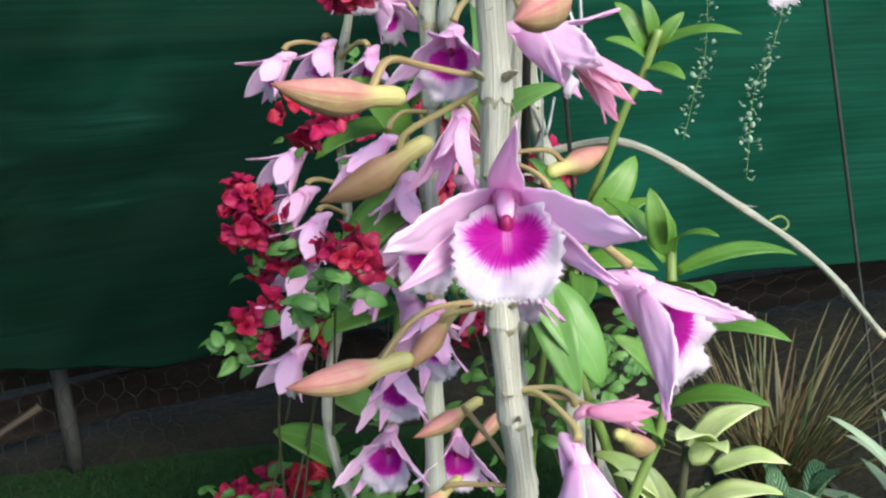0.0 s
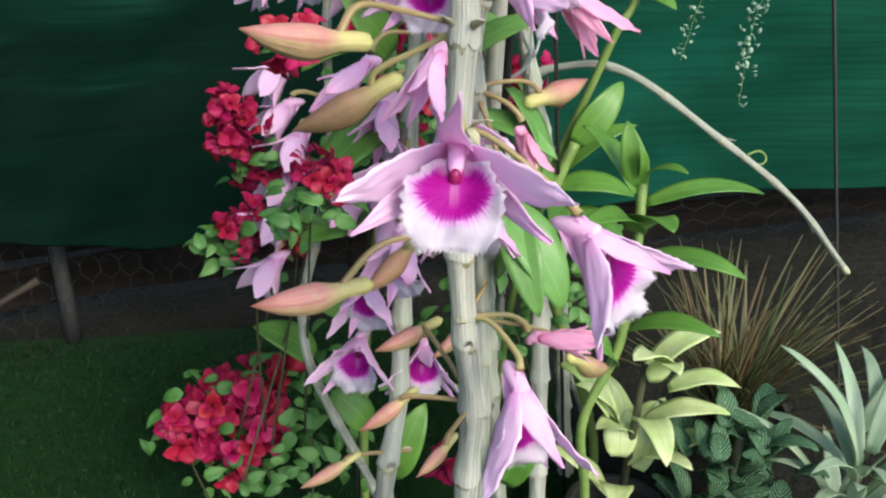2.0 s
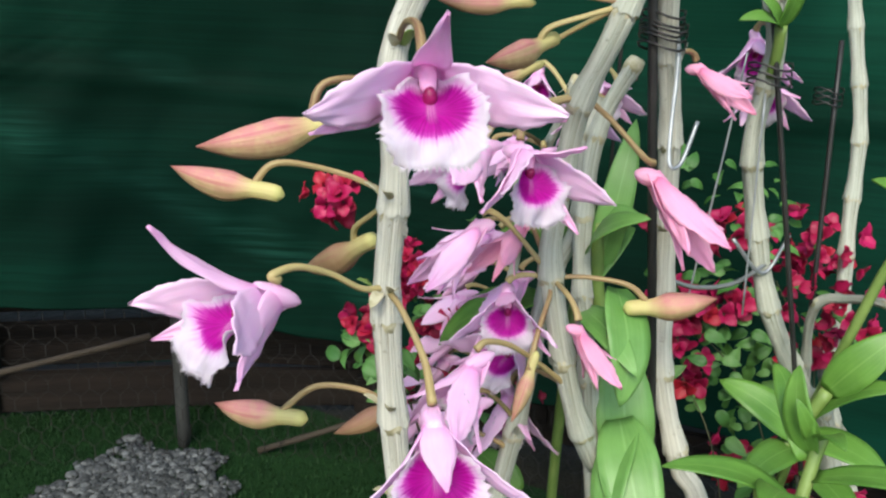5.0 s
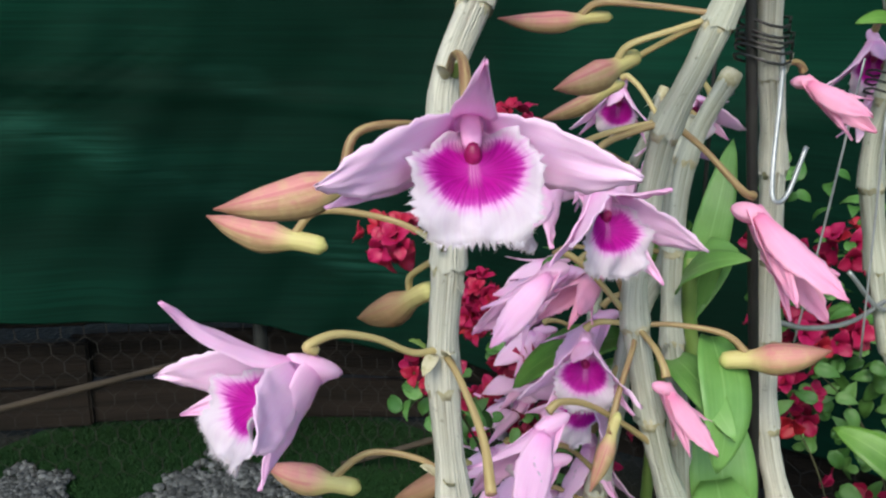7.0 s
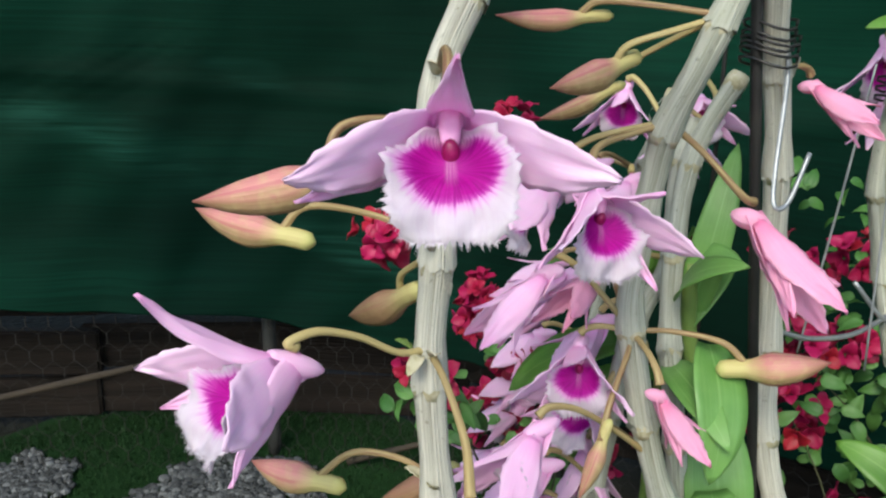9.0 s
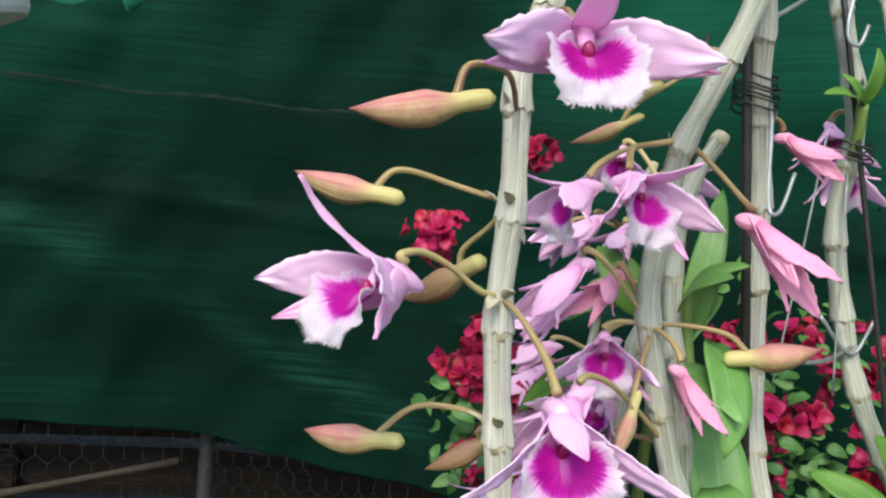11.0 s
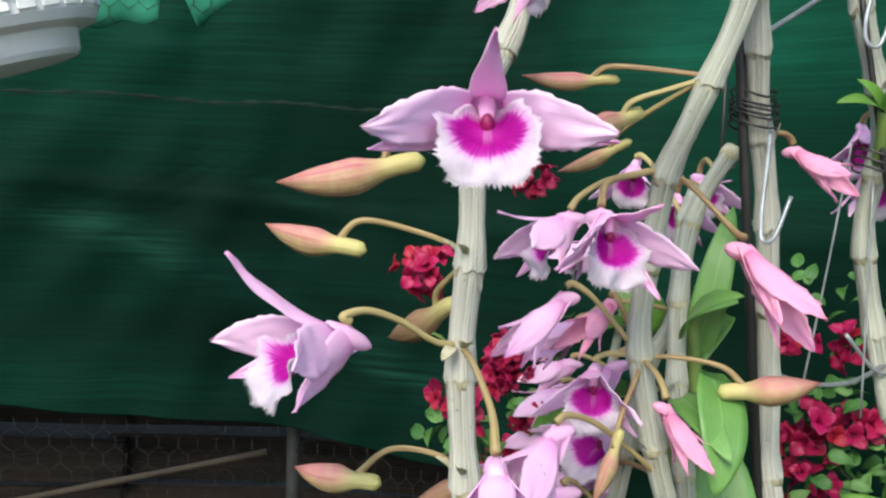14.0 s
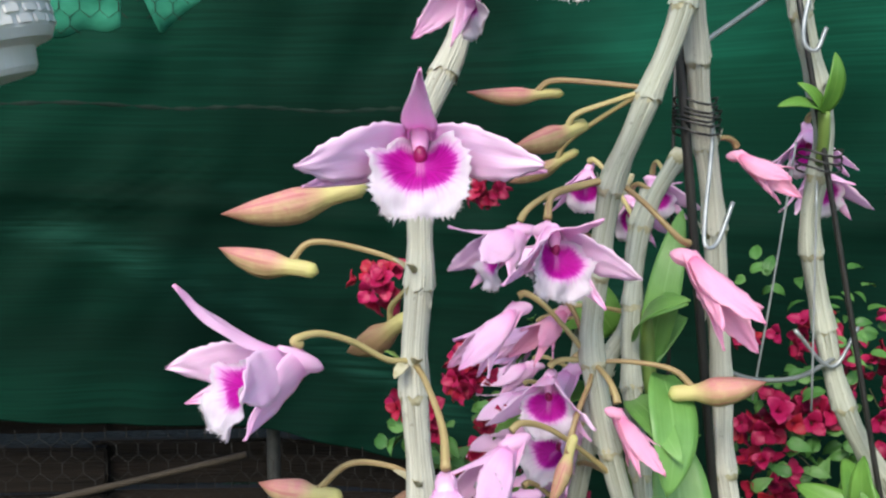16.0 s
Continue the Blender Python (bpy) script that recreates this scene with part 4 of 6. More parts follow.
def gravel(cx, cy, rx, ry, count, seed):
    """Chips strewn thick in the middle and thinly towards an uneven rim."""
    r = random.Random(seed)
    geos = []
    for _ in range(count):
        a, q = r.uniform(0, 2 * math.pi), r.random() ** 0.85
        q *= 1.0 + 0.6 * noise.noise(Vector((math.cos(a) * 1.7, math.sin(a) * 1.7, 3)))
        s = r.uniform(0.0022, 0.0062)
        g = ellipsoid(s * r.uniform(0.8, 1.4), s, s * r.uniform(0.5, 0.8), 6, 4)
        g = ([v + Vector((r.uniform(-1, 1), r.uniform(-1, 1), r.uniform(-1, 1))) * s * 0.22 for v in g[0]], g[1], g[2])
        geos.append(moved(g, at((cx + rx * q * math.cos(a), cy + ry * q * math.sin(a), 0.003 + s * 0.3)) @ rot("Z", r.uniform(0, 360))))
    return joined(*geos)

# ---------------------------------------------------------------- orchids
NODE_A, NODE_U, NODE_B = (-0.003, 0.001, 0.449), (-0.003, 0.004, 0.485), (-0.005, 0.006, 0.541)
NODE_D, NODE_L3 = (0.006, 0.004, 0.361), (0.000, 0.003, 0.399)
s1 = cane("orchid_plant", [(0.020, 0.050, 0.004), (0.020, 0.040, 0.10), (0.0166, 0.0225, 0.20), (0.0146, 0.0147, 0.265), (0.0134, 0.0109, 0.31), (0.0055, 0.0045, 0.355), (0.0, 0.0030, 0.40), (-0.0035, 0.0020, 0.445), (-0.0030, 0.0045, 0.485), (-0.005, 0.006, 0.515), NODE_B, (-0.003, 0.028, 0.58), (-0.004, 0.044, 0.632)], 0.0066,
          "tall grey-white jointed orchid cane bearing large pink flowers and buds", seed=1, step=0.0436)


def cap_at(col, f, up, size):
    """Origin of a flower whose anther cap lies at col."""
    k = size / 0.072
    return col - Vector(f).normalized() * 0.0083 * k + Vector(up).normalized() * 0.0070 * k


for q, (nd, ways) in enumerate(((NODE_A, ((-0.6, -0.7, 0.5), (0.7, -0.6, 0.3), (0.2, -0.9, -0.5))), (NODE_U, ((-0.8, -0.3, 0.5), (0.3, -0.9, 0.4))), (NODE_B, ((0.4, -0.8, 0.5), (0.8, -0.4, 0.6))), (NODE_D, ((0.6, -0.7, 0.3), (-0.5, -0.8, 0.4))), (NODE_L3, ((-0.8, -0.4, 0.4), (0.4, -0.8, 0.5))))):
    for w, way in enumerate(ways):
        way = Vector(way).normalized()
        foot = Vector(nd) + Vector((way.x, way.y, 0)).normalized() * 0.0056
        scale = blade(0.0075 + 0.0015 * w, 0.0050, prof_leaf, 6, 4, 26, -8, cup=0.9, cup1=0.4, ruffle=0.05, thick=0.0003, seed=300 + q * 7 + w)
        part("bract", moved(scale, at(foot) @ frame_of(way.cross(Vector((0.2, 0.1, 1))).cross(way), way)), M_SHOOT if (q + w) % 3 == 0 else M_NODE, s1)
fA, UP_A = Vector((-0.250, -0.962, 0.10)), Vector((0.0, 0.14, 0.99))
flower(s1, NODE_A, cap_at(Vector((-0.0181, -0.0630, 0.4519)), fA, UP_A, 0.066), fA, UP_A, 0.066, via=[(-0.0050, -0.0120, 0.4515), (-0.0090, -0.0260, 0.4600), (-0.0125, -0.0400, 0.4650), (-0.0145, -0.0500, 0.4638)], crest=(0.053, 74, 52, 52), wing=(60, 38, 71, 0.96), low=91)
fB, UP_B = Vector((0.650, -0.760, 0.05)), Vector((-0.10, 0.055, 0.99))
flower(s1, NODE_B, cap_at(Vector((0.0516, -0.0563, 0.5300)), fB, UP_B, 0.063), fB, UP_B, 0.063, crest=(0.044, 84, 54, 0), wing=(60, 34, 80, 0.95), low=88, via=[(0.010, -0.010, 0.549), (0.030, -0.032, 0.549)])
fC = Vector((0.62, -0.72, -0.28))
flower(s1, NODE_A, (0.0425, -0.0320, 0.4155), fC, (-0.2301, 0.2277, 0.9461), 0.072, spread=0.88, wing=(62, 32, 82, 0.62), crest=(0.034, 88, 80, 0), low=112, via=[(0.010, -0.006, 0.444), (0.027, -0.016, 0.432)])
fD = Vector((0.006, -0.032, -0.026))
flower(s1, NODE_D, (0.0195, -0.0365, 0.3505), fD, (0.0025, 0.3688, 0.9295), 0.068, spread=0.64, low=112, via=[(0.014, -0.006, 0.364), (0.020, -0.026, 0.361)])
flower(s1, NODE_D, (0.045, 0.020, 0.338), (0.9378, -0.3448, 0.0405), (0.0025, 0.3688, 0.9295), 0.046, spread=0.05, rose=True)
bud(s1, NODE_U, (-0.0390, -0.0171, 0.4851), (-0.0821, -0.0345, 0.4903), via=[(-0.0275, 0.0035, 0.4905), (-0.0440, -0.0150, 0.4950)], label="blush and yellow-green pointed flower bud")
bud(s1, NODE_U, (-0.0237, 0.0209, 0.4634), (-0.0657, 0.0237, 0.4388), fat=1.05, material=M_BUD_OLIVE, label="olive-brown pointed flower bud")
bud(s1, NODE_L3, (-0.0366, -0.0074, 0.3878), (-0.0838, -0.0144, 0.3818), via=[(-0.016, 0.002, 0.402), (-0.035, -0.004, 0.400)])
bud(s1, (-0.0050, 0.0055, 0.520), (0.0099, -0.0381, 0.5215), (-0.0208, -0.0756, 0.5093), via=[(0.0072, -0.0250, 0.5300), (0.0030, -0.0440, 0.5295)], fat=0.95)
bud(s1, NODE_D, (0.072, 0.045, 0.312), (0.1120, 0.0800, 0.2760), fat=0.7)
bud(s1, NODE_L3, (-0.0114, 0.0285, 0.3912), (-0.0378, 0.0130, 0.3695), material=M_BUD_OLIVE)
bud(s1, (0.0135, 0.0115, 0.310), (0.0023, 0.0391, 0.3409), (-0.0301, 0.0316, 0.3280), fat=0.95)
bud(s1, (0.0135, 0.0115, 0.310), (0.0035, -0.0028, 0.3052), (-0.0165, -0.0163, 0.2922), fat=0.9)
bud(s1, (0.0135, 0.0115, 0.310), (-0.0107, 0.0259, 0.3110), (-0.0380, 0.0214, 0.2898), fat=0.9)
# the crown at the top
CROWN = (-0.004, 0.044, 0.632)
flower(s1, CROWN, (0.0300, 0.0020, 0.5990), (-0.2487, -0.7406, -0.6242), (-0.4523, -0.2627, 0.8523), 0.054, spread=0.35)
flower(s1, CROWN, (0.0560, 0.0060, 0.6065), (0.6783, -0.7325, -0.0579), (-0.0106, 0.0927, 0.9956), 0.064)

N2A, N2B, N2C = (0.0240, 0.0950, 0.4361), (0.0340, 0.0915, 0.5215), (0.0500, 0.0925, 0.5600)
s2 = cane("orchid_plant", [(0.10, 0.18, 0.004), (0.075, 0.165, 0.15), (0.0518, 0.1463, 0.30), (0.0439, 0.1156, 0.3411), (0.0362, 0.0986, 0.3822), N2A, (0.0225, 0.0970, 0.4644), (0.0280, 0.0955, 0.5010), N2B, (0.0455, 0.0910, 0.5467), (0.0576, 0.1005, 0.5878), (0.0633, 0.1060, 0.6289)], 0.0066,
          "grey jointed orchid cane with drooping pink flowers", material=M_CANE_FAR, seed=2, step=0.0415)
flower(s2, N2B, (0.0642, 0.1071, 0.4853), Vector((0.0915, 0.1010, 0.4608)) - Vector((0.0642, 0.1071, 0.4853)), (0.6189, 0.6102, 0.4946), 0.070, spread=0.05, rose=True, via=[(0.0450, 0.0990, 0.5110), (0.0590, 0.1050, 0.4960)])
bud(s2, N2A, (0.0547, 0.1098, 0.4252), (0.0938, 0.1245, 0.4328), via=[(0.0380, 0.1020, 0.4375), (0.0560, 0.1105, 0.4352)], fat=1.2)
bud(s2, N2A, (0.0327, 0.0651, 0.4112), (0.0300, 0.0516, 0.3810), via=[(0.0270, 0.0880, 0.4290), (0.0300, 0.0720, 0.4170)], fat=0.85)
bud(s2, N2C, (0.0118, 0.0836, 0.5609), (-0.0161, 0.0494, 0.5575), fat=0.7)
bud(s2, N2C, (0.0220, 0.0867, 0.5468), (0.0072, 0.0519, 0.5339), fat=1.1)
bud(s2, N2C, (0.0090, 0.1010, 0.5350), (-0.0191, 0.0855, 0.5173), fat=0.8)
flower(s2, N2B, (0.0275, 0.0525, 0.4990), (0.86, -0.46, -0.22), (0.0453, 0.2171, 0.9751), 0.060, spread=0.9, via=[(0.0260, 0.0800, 0.5180), (0.0210, 0.0630, 0.5140)])
flower(s2, N2B, (-0.0040, 0.0680, 0.4960), (-0.45, -0.82, -0.35), (-0.2208, -0.0061, 0.9753), 0.054, spread=0.85)
flower(s2, N2A, (-0.0010, 0.0670, 0.4600), (-0.017, -0.032, -0.031), (-0.5607, -0.3311, 0.7590), 0.060, spread=0.12)
flower(s2, N2A, (0.0050, 0.0980, 0.4560), (-0.0945, -0.8642, -0.4943), (-0.4602, -0.2286, 0.8579), 0.050, spread=0.12, rose=True)
flower(s2, N2A, (0.0080, 0.0830, 0.4270), (0.40, -0.86, -0.30), (-0.1555, 0.0507, 0.9865), 0.054, spread=0.85)
flower(s2, (0.0362, 0.0986, 0.3822), (0.0140, 0.0420, 0.4060), (-0.25, -0.75, -0.60), (-0.2843, -0.0629, 0.9567), 0.060, spread=0.6)
flower(s2, (0.0362, 0.0986, 0.3822), (-0.0121, 0.1324, 0.3514), (0.5187, -0.5318, -0.6694), (0.0453, 0.2171, 0.9751), 0.060, spread=0.7)
flower(s2, N2A, (0.0460, 0.0800, 0.4180), (0.0124, 0.0116, -0.0240), (0.3059, 0.4141, 0.8573), 0.046, spread=0.15, rose=True)

# canes behind, tied to black rods
s2b = cane("orchid_plant", [(0.07, 0.16, 0.004), (0.055, 0.135, 0.2), (0.0355, 0.1222, 0.3852), (0.0242, 0.1323, 0.424), (0.0169, 0.145, 0.4628), (0.015, 0.1615, 0.5016), (0.0277, 0.1811, 0.5404)], 0.0058, "slanting grey-white orchid cane tied at its tip", material=M_CANE_FAR, seed=3)
s4 = cane("orchid_plant", [(0.12, 0.165, 0.004), (0.094, 0.1617, 0.2793), (0.0763, 0.163, 0.3253), (0.0606, 0.1661, 0.3713), (0.0546, 0.1718, 0.4173), (0.0531, 0.1657, 0.4632), (0.0530, 0.1545, 0.5092), (0.0520, 0.1385, 0.5552), (0.0550, 0.120, 0.6012), (0.0530, 0.100, 0.6472)], 0.0066, "upright pale orchid cane beside a black support rod", material=M_CANE, seed=4)
for nd, o, az in (((0.0049, 0.1728, 0.4934), (-0.0295, 0.1756, 0.5228), -25), ((0.0110, 0.1748, 0.5128), (-0.0139, 0.1987, 0.5053), 10), ((0.0150, 0.1801, 0.5230), (-0.0094, 0.2178, 0.5170), 30)):
    flower(s2b, nd, o, Vector((0.5725, -0.6828, -0.4539)) + Vector((az * 0.015, 0, -0.1)), (-0.0220, 0.1627, 0.9864), 0.046, spread=0.85, fine=False)
flower(s4, (0.0525, 0.1440, 0.5384), (0.0610, 0.1680, 0.5310), (0.8670, -0.0575, -0.4950), (0.1783, 0.3205, 0.9303), 0.050, spread=0.12, rose=True)
s5 = cane("orchid_plant", [(0.19, 0.30, 0.004), (0.1382, 0.2727, 0.3004), (0.1182, 0.2534, 0.3494), (0.0981, 0.2327, 0.3983), (0.0847, 0.2299, 0.4473), (0.0783, 0.223, 0.4963), (0.0844, 0.2175, 0.5453), (0.0754, 0.2081, 0.5942), (0.065, 0.199, 0.6432), (0.062, 0.197, 0.67)], 0.0066, "bent greenish-white orchid cane with a green shoot", material=M_CANE_FAR, seed=5)
cane("orchid_plant", [(0.24, 0.38, 0.004), (0.1246, 0.3902, 0.2783), (0.1179, 0.4095, 0.3461), (0.1104, 0.4281, 0.4139), (0.1052, 0.4446, 0.4818), (0.0909, 0.4558, 0.5496), (0.0761, 0.4628, 0.6174), (0.0590, 0.4684, 0.6852), (0.0500, 0.4750, 0.7800)], 0.0062, "thin knobbly orchid cane with small lilac flowers", material=M_CANE_FAR, seed=6)
flower(s5, (0.0844, 0.2175, 0.5500), (0.0679, 0.2447, 0.5457), (0.3737, -0.6601, -0.6516), (-0.0659, 0.0501, 0.9966), 0.050, spread=0.9, fine=False)
flower(s5, (0.0838, 0.2180, 0.5400), (0.0741, 0.2461, 0.5253), (0.6073, -0.4623, -0.6461), (-0.0659, 0.0501, 0.9966), 0.052, spread=0.9, fine=False)
shoot = [(0.0850, 0.2130, 0.5290), (0.0880, 0.2050, 0.5430), (0.0890, 0.2000, 0.5540)]
part("shoot", tube(smooth_path(shoot, 4), [0.003] * 9, 8), M_SHOOT, s5, "fresh green side shoot")
leaf(s5, shoot[2], (0.0940, 0.1960, 0.5820), 0.011, (0.7693, -0.4828, 0.4184), M_LEAF)
leaf(s5, shoot[2], (0.0740, 0.1780, 0.5560), 0.010, (0.3410, -0.4688, 0.8148), M_LEAF)
leaf(s5, shoot[2], (0.0790, 0.1900, 0.5680), 0.008, (0.4242, -0.5722, 0.7019), M_LEAF)

s7 = cane("orchid_plant", [(0.0, 0.17, 0.004), (-0.004, 0.165, 0.10), (-0.0529, 0.1325, 0.2436), (-0.0594, 0.1445, 0.2877), (-0.0518, 0.1601, 0.3210), (-0.0455, 0.1644, 0.3526), (-0.0404, 0.1759, 0.3880), (-0.0413, 0.1910, 0.4292), (-0.0396, 0.2033, 0.4646), (-0.0319, 0.2120, 0.4941), (-0.0272, 0.2193, 0.5177)], 0.0034, "slim knobbly orchid cane strung with small lilac flowers", material=M_CANE_FAR, seed=7)
for nd, o, az, el in (((-0.0416, 0.1926, 0.4336), (-0.0683, 0.1801, 0.4258), -0.5, -0.5), ((-0.0415, 0.1825, 0.4057), (-0.0655, 0.1719, 0.4050), -0.6, -0.3), ((-0.0403, 0.1764, 0.3895), (-0.0600, 0.1553, 0.3929), -0.1, -0.6),
                      ((-0.0436, 0.1703, 0.3703), (-0.0653, 0.1588, 0.3688), -0.7, -0.5), ((-0.0455, 0.1644, 0.3526), (-0.0695, 0.1534, 0.3508), -0.5, -0.6), ((-0.0510, 0.1609, 0.3240), (-0.0761, 0.1444, 0.3214), -0.2, -0.5)):
    flower(s7, nd, o, Vector((-0.72, -0.40, -0.30)) + Vector((az * 0.5, 0, el * 0.4)), (-0.40, 0.15, 0.90), 0.047, spread=0.80, fine=False)
for nd, o, az in (((-0.0385, 0.2083, 0.4793), (-0.0720, 0.1989, 0.4753), -0.7), ((-0.0385, 0.2083, 0.4793), (-0.0491, 0.1845, 0.4817), 0.0), ((-0.0389, 0.2063, 0.4734), (-0.0250, 0.1771, 0.4777), 0.4)):
    flower(s7, nd, o, Vector((-0.60, -0.50, -0.35)) + Vector((az * 0.6, 0, -0.2)), (-0.35, 0.2, 0.92), 0.045, spread=0.80, fine=False)

s8 = cane("orchid_plant", [(0.0, 0.20, 0.004), (-0.0164, 0.0834, 0.1951), (-0.0076, 0.0969, 0.2491), (-0.0052, 0.1108, 0.3011), (-0.0008, 0.1233, 0.3512), (0.0004, 0.1437, 0.4157), (0.0067, 0.1629, 0.4451), (0.0059, 0.1667, 0.4855), (0.0080, 0.1761, 0.5130)], 0.0062, "grey orchid cane half hidden behind flowers", material=M_CANE_FAR, seed=8)
flower(s8, (0.0054, 0.1500, 0.4084), (-0.0042, 0.1232, 0.3880), (-0.2387, -0.9667, 0.0917), (0.1209, 0.3095, 0.9432), 0.060, spread=0.95)
flower(s8, (-0.0027, 0.1209, 0.3455), (-0.0110, 0.0856, 0.3624), (-0.5047, -0.7230, -0.4717), (-0.2831, 0.4753, 0.8330), 0.062, spread=0.6)
flower(s8, (-0.0036, 0.1141, 0.3315), (-0.0265, 0.1056, 0.3270), (-0.3410, -0.7909, -0.5081), (-0.1156, 0.4618, 0.8794), 0.056, spread=0.65)
flower(s8, (-0.0052, 0.1108, 0.3011), (-0.0277, 0.1256, 0.2751), (-0.4016, -0.9070, -0.1266), (-0.0302, 0.4497, 0.8927), 0.060, spread=0.8)
flower(s8, (-0.0059, 0.1053, 0.2896), (0.0095, 0.1166, 0.2734), (-0.1166, -0.9631, -0.2426), (0.1406, 0.4154, 0.8987), 0.056, spread=0.75)
flower(s8, (-0.0037, 0.1508, 0.3740), (-0.0194, 0.1505, 0.3623), (-0.7251, -0.4056, -0.5566), (-0.5704, 0.4006, 0.7171), 0.056, spread=0.12)
flower(s8, (0.0054, 0.1642, 0.4479), (-0.0250, 0.1254, 0.4405), (-0.7275, -0.5181, -0.4498), (-0.4994, 0.4012, 0.7679), 0.056, spread=0.12)
flower(s8, (0.0056, 0.1581, 0.4310), (-0.0140, 0.1358, 0.4162), (-0.4117, -0.6824, -0.6040), (-0.2661, 0.3847, 0.8838), 0.058, spread=0.5)
bud(s8, (-0.0018, 0.0834, 0.2245), (-0.0323, 0.0729, 0.2358), (-0.0658, 0.0621, 0.2221), fat=0.8)
bud(s8, (0.0460, 0.1196, 0.3144), (0.0359, 0.1017, 0.3034), (0.0070, 0.0776, 0.2911), fat=0.8)

# bare arching twig with a tendril
twig = cane("orchid_plant", [(0.13, 0.36, 0.004), (0.125, 0.35, 0.15), (0.115, 0.32, 0.30), (0.1129, 0.2883, 0.3834), (0.1330, 0.2759, 0.4015), (0.1699, 0.2496, 0.4046), (0.2270, 0.2122, 0.3694), (0.2922, 0.2027, 0.3234), (0.3444, 0.1948, 0.2688)], 0.0040, "bare grey orchid cane arching out to the side", material=M_CANE_FAR, taper=0.55, step=0.05, seed=9)
curl = Vector((0.2623, 0.2078, 0.3549))
part("tendril", tube([curl + Vector((-0.012, 0, 0.0)) + Vector((0.009 * math.cos(a * 0.5) + 0.006, 0.002 * math.sin(a), 0.005 * math.sin(a * 0.5))) for a in range(0, 24)], 0.0008, 6), M_SHOOT, twig, "small curled green tendril")

# leafy green orchid shoots
def shoot_plant(pts, radius, leaves, label, material=None, width=0.022):
    ob = thing("leafy_shoot", pts[0], label, "plant", "leafy shoots")
    part("stem", tube(smooth_path(pts, 6), radius, 9), M_SHOOT, ob)
    for k, (a, b, w, f) in enumerate(leaves):
        leaf(ob, a, b, w, f, material or M_LEAF, seed=k)
    return ob


shoot_plant([(0.10, 0.10, 0.004), (0.12, 0.10, 0.14), (0.1119, 0.1056, 0.2152), (0.1310, 0.1130, 0.2654), (0.1377, 0.1208, 0.3136), (0.1428, 0.1388, 0.3600), (0.1445, 0.1435, 0.3724)], 0.0031, [
    ((0.1435, 0.1424, 0.3693), (0.1568, 0.1137, 0.3817), 0.011, (-0.0447, -0.2292, 0.9724)),
    ((0.1445, 0.1362, 0.3539), (0.2131, 0.1232, 0.3635), 0.014, (-0.1609, -0.2953, 0.9418)),
    ((0.1394, 0.1237, 0.3214), (0.1860, 0.0799, 0.3302), 0.019, (0.0616, -0.3124, 0.9480)),
    ((0.1378, 0.1175, 0.2782), (0.1759, 0.0773, 0.2940), 0.018, (0.0616, -0.3124, 0.9480)),
    ((0.1411, 0.1303, 0.3384), (0.0874, 0.0901, 0.3611), 0.018, (-0.1774, -0.3748, 0.9100)),
    ((0.1412, 0.1401, 0.3631), (0.1296, 0.1460, 0.4026), 0.016, (-0.4644, -0.6323, 0.6201)),
    ((0.1395, 0.1390, 0.3600), (0.1141, 0.1748, 0.3901), 0.015, (0.2406, -0.6568, 0.7147)),
    ((0.1378, 0.1306, 0.3383), (0.1341, 0.0759, 0.3630), 0.024, (0.0058, -0.3964, 0.9180)),
    ((0.1361, 0.1226, 0.2907), (0.1030, 0.1271, 0.3219), 0.016, (-0.3182, -0.4096, 0.8550)),
    ((0.1293, 0.1107, 0.2591), (0.0940, 0.0928, 0.2877), 0.018, (-0.1925, -0.4515, 0.8712)),
    ((0.1412, 0.1426, 0.3693), (0.1324, 0.1310, 0.3924), 0.008, (-0.0758, -0.7443, 0.6635)),
], "green leafy orchid shoot with strap leaves beside the canes")
shoot_plant([(0.105, 0.275, 0.004), (0.11, 0.26, 0.25), (0.1468, 0.2375, 0.4160), (0.1618, 0.2360, 0.4526), (0.1716, 0.2342, 0.4845)], 0.0029, [
    ((0.1713, 0.2405, 0.4716), (0.2170, 0.2109, 0.4818), 0.015, (-0.0931, -0.3417, 0.9352)),
    ((0.1712, 0.2399, 0.4699), (0.1880, 0.2338, 0.4948), 0.011, (-0.0138, -0.6559, 0.7548)),
    ((0.1669, 0.2373, 0.4595), (0.1802, 0.2104, 0.4548), 0.013, (-0.1300, -0.4944, 0.8595)),
    ((0.1680, 0.2389, 0.4647), (0.1370, 0.2405, 0.4781), 0.012, (-0.2565, -0.4519, 0.8544)),
    ((0.1666, 0.2411, 0.4699), (0.1494, 0.2565, 0.5007), 0.014, (-0.1628, -0.6320, 0.7577)),
    ((0.1724, 0.2421, 0.4768), (0.1627, 0.2437, 0.5047), 0.010, (-0.1908, -0.7504, 0.6329)),
], "young yellow-green shoot with narrow leaves")
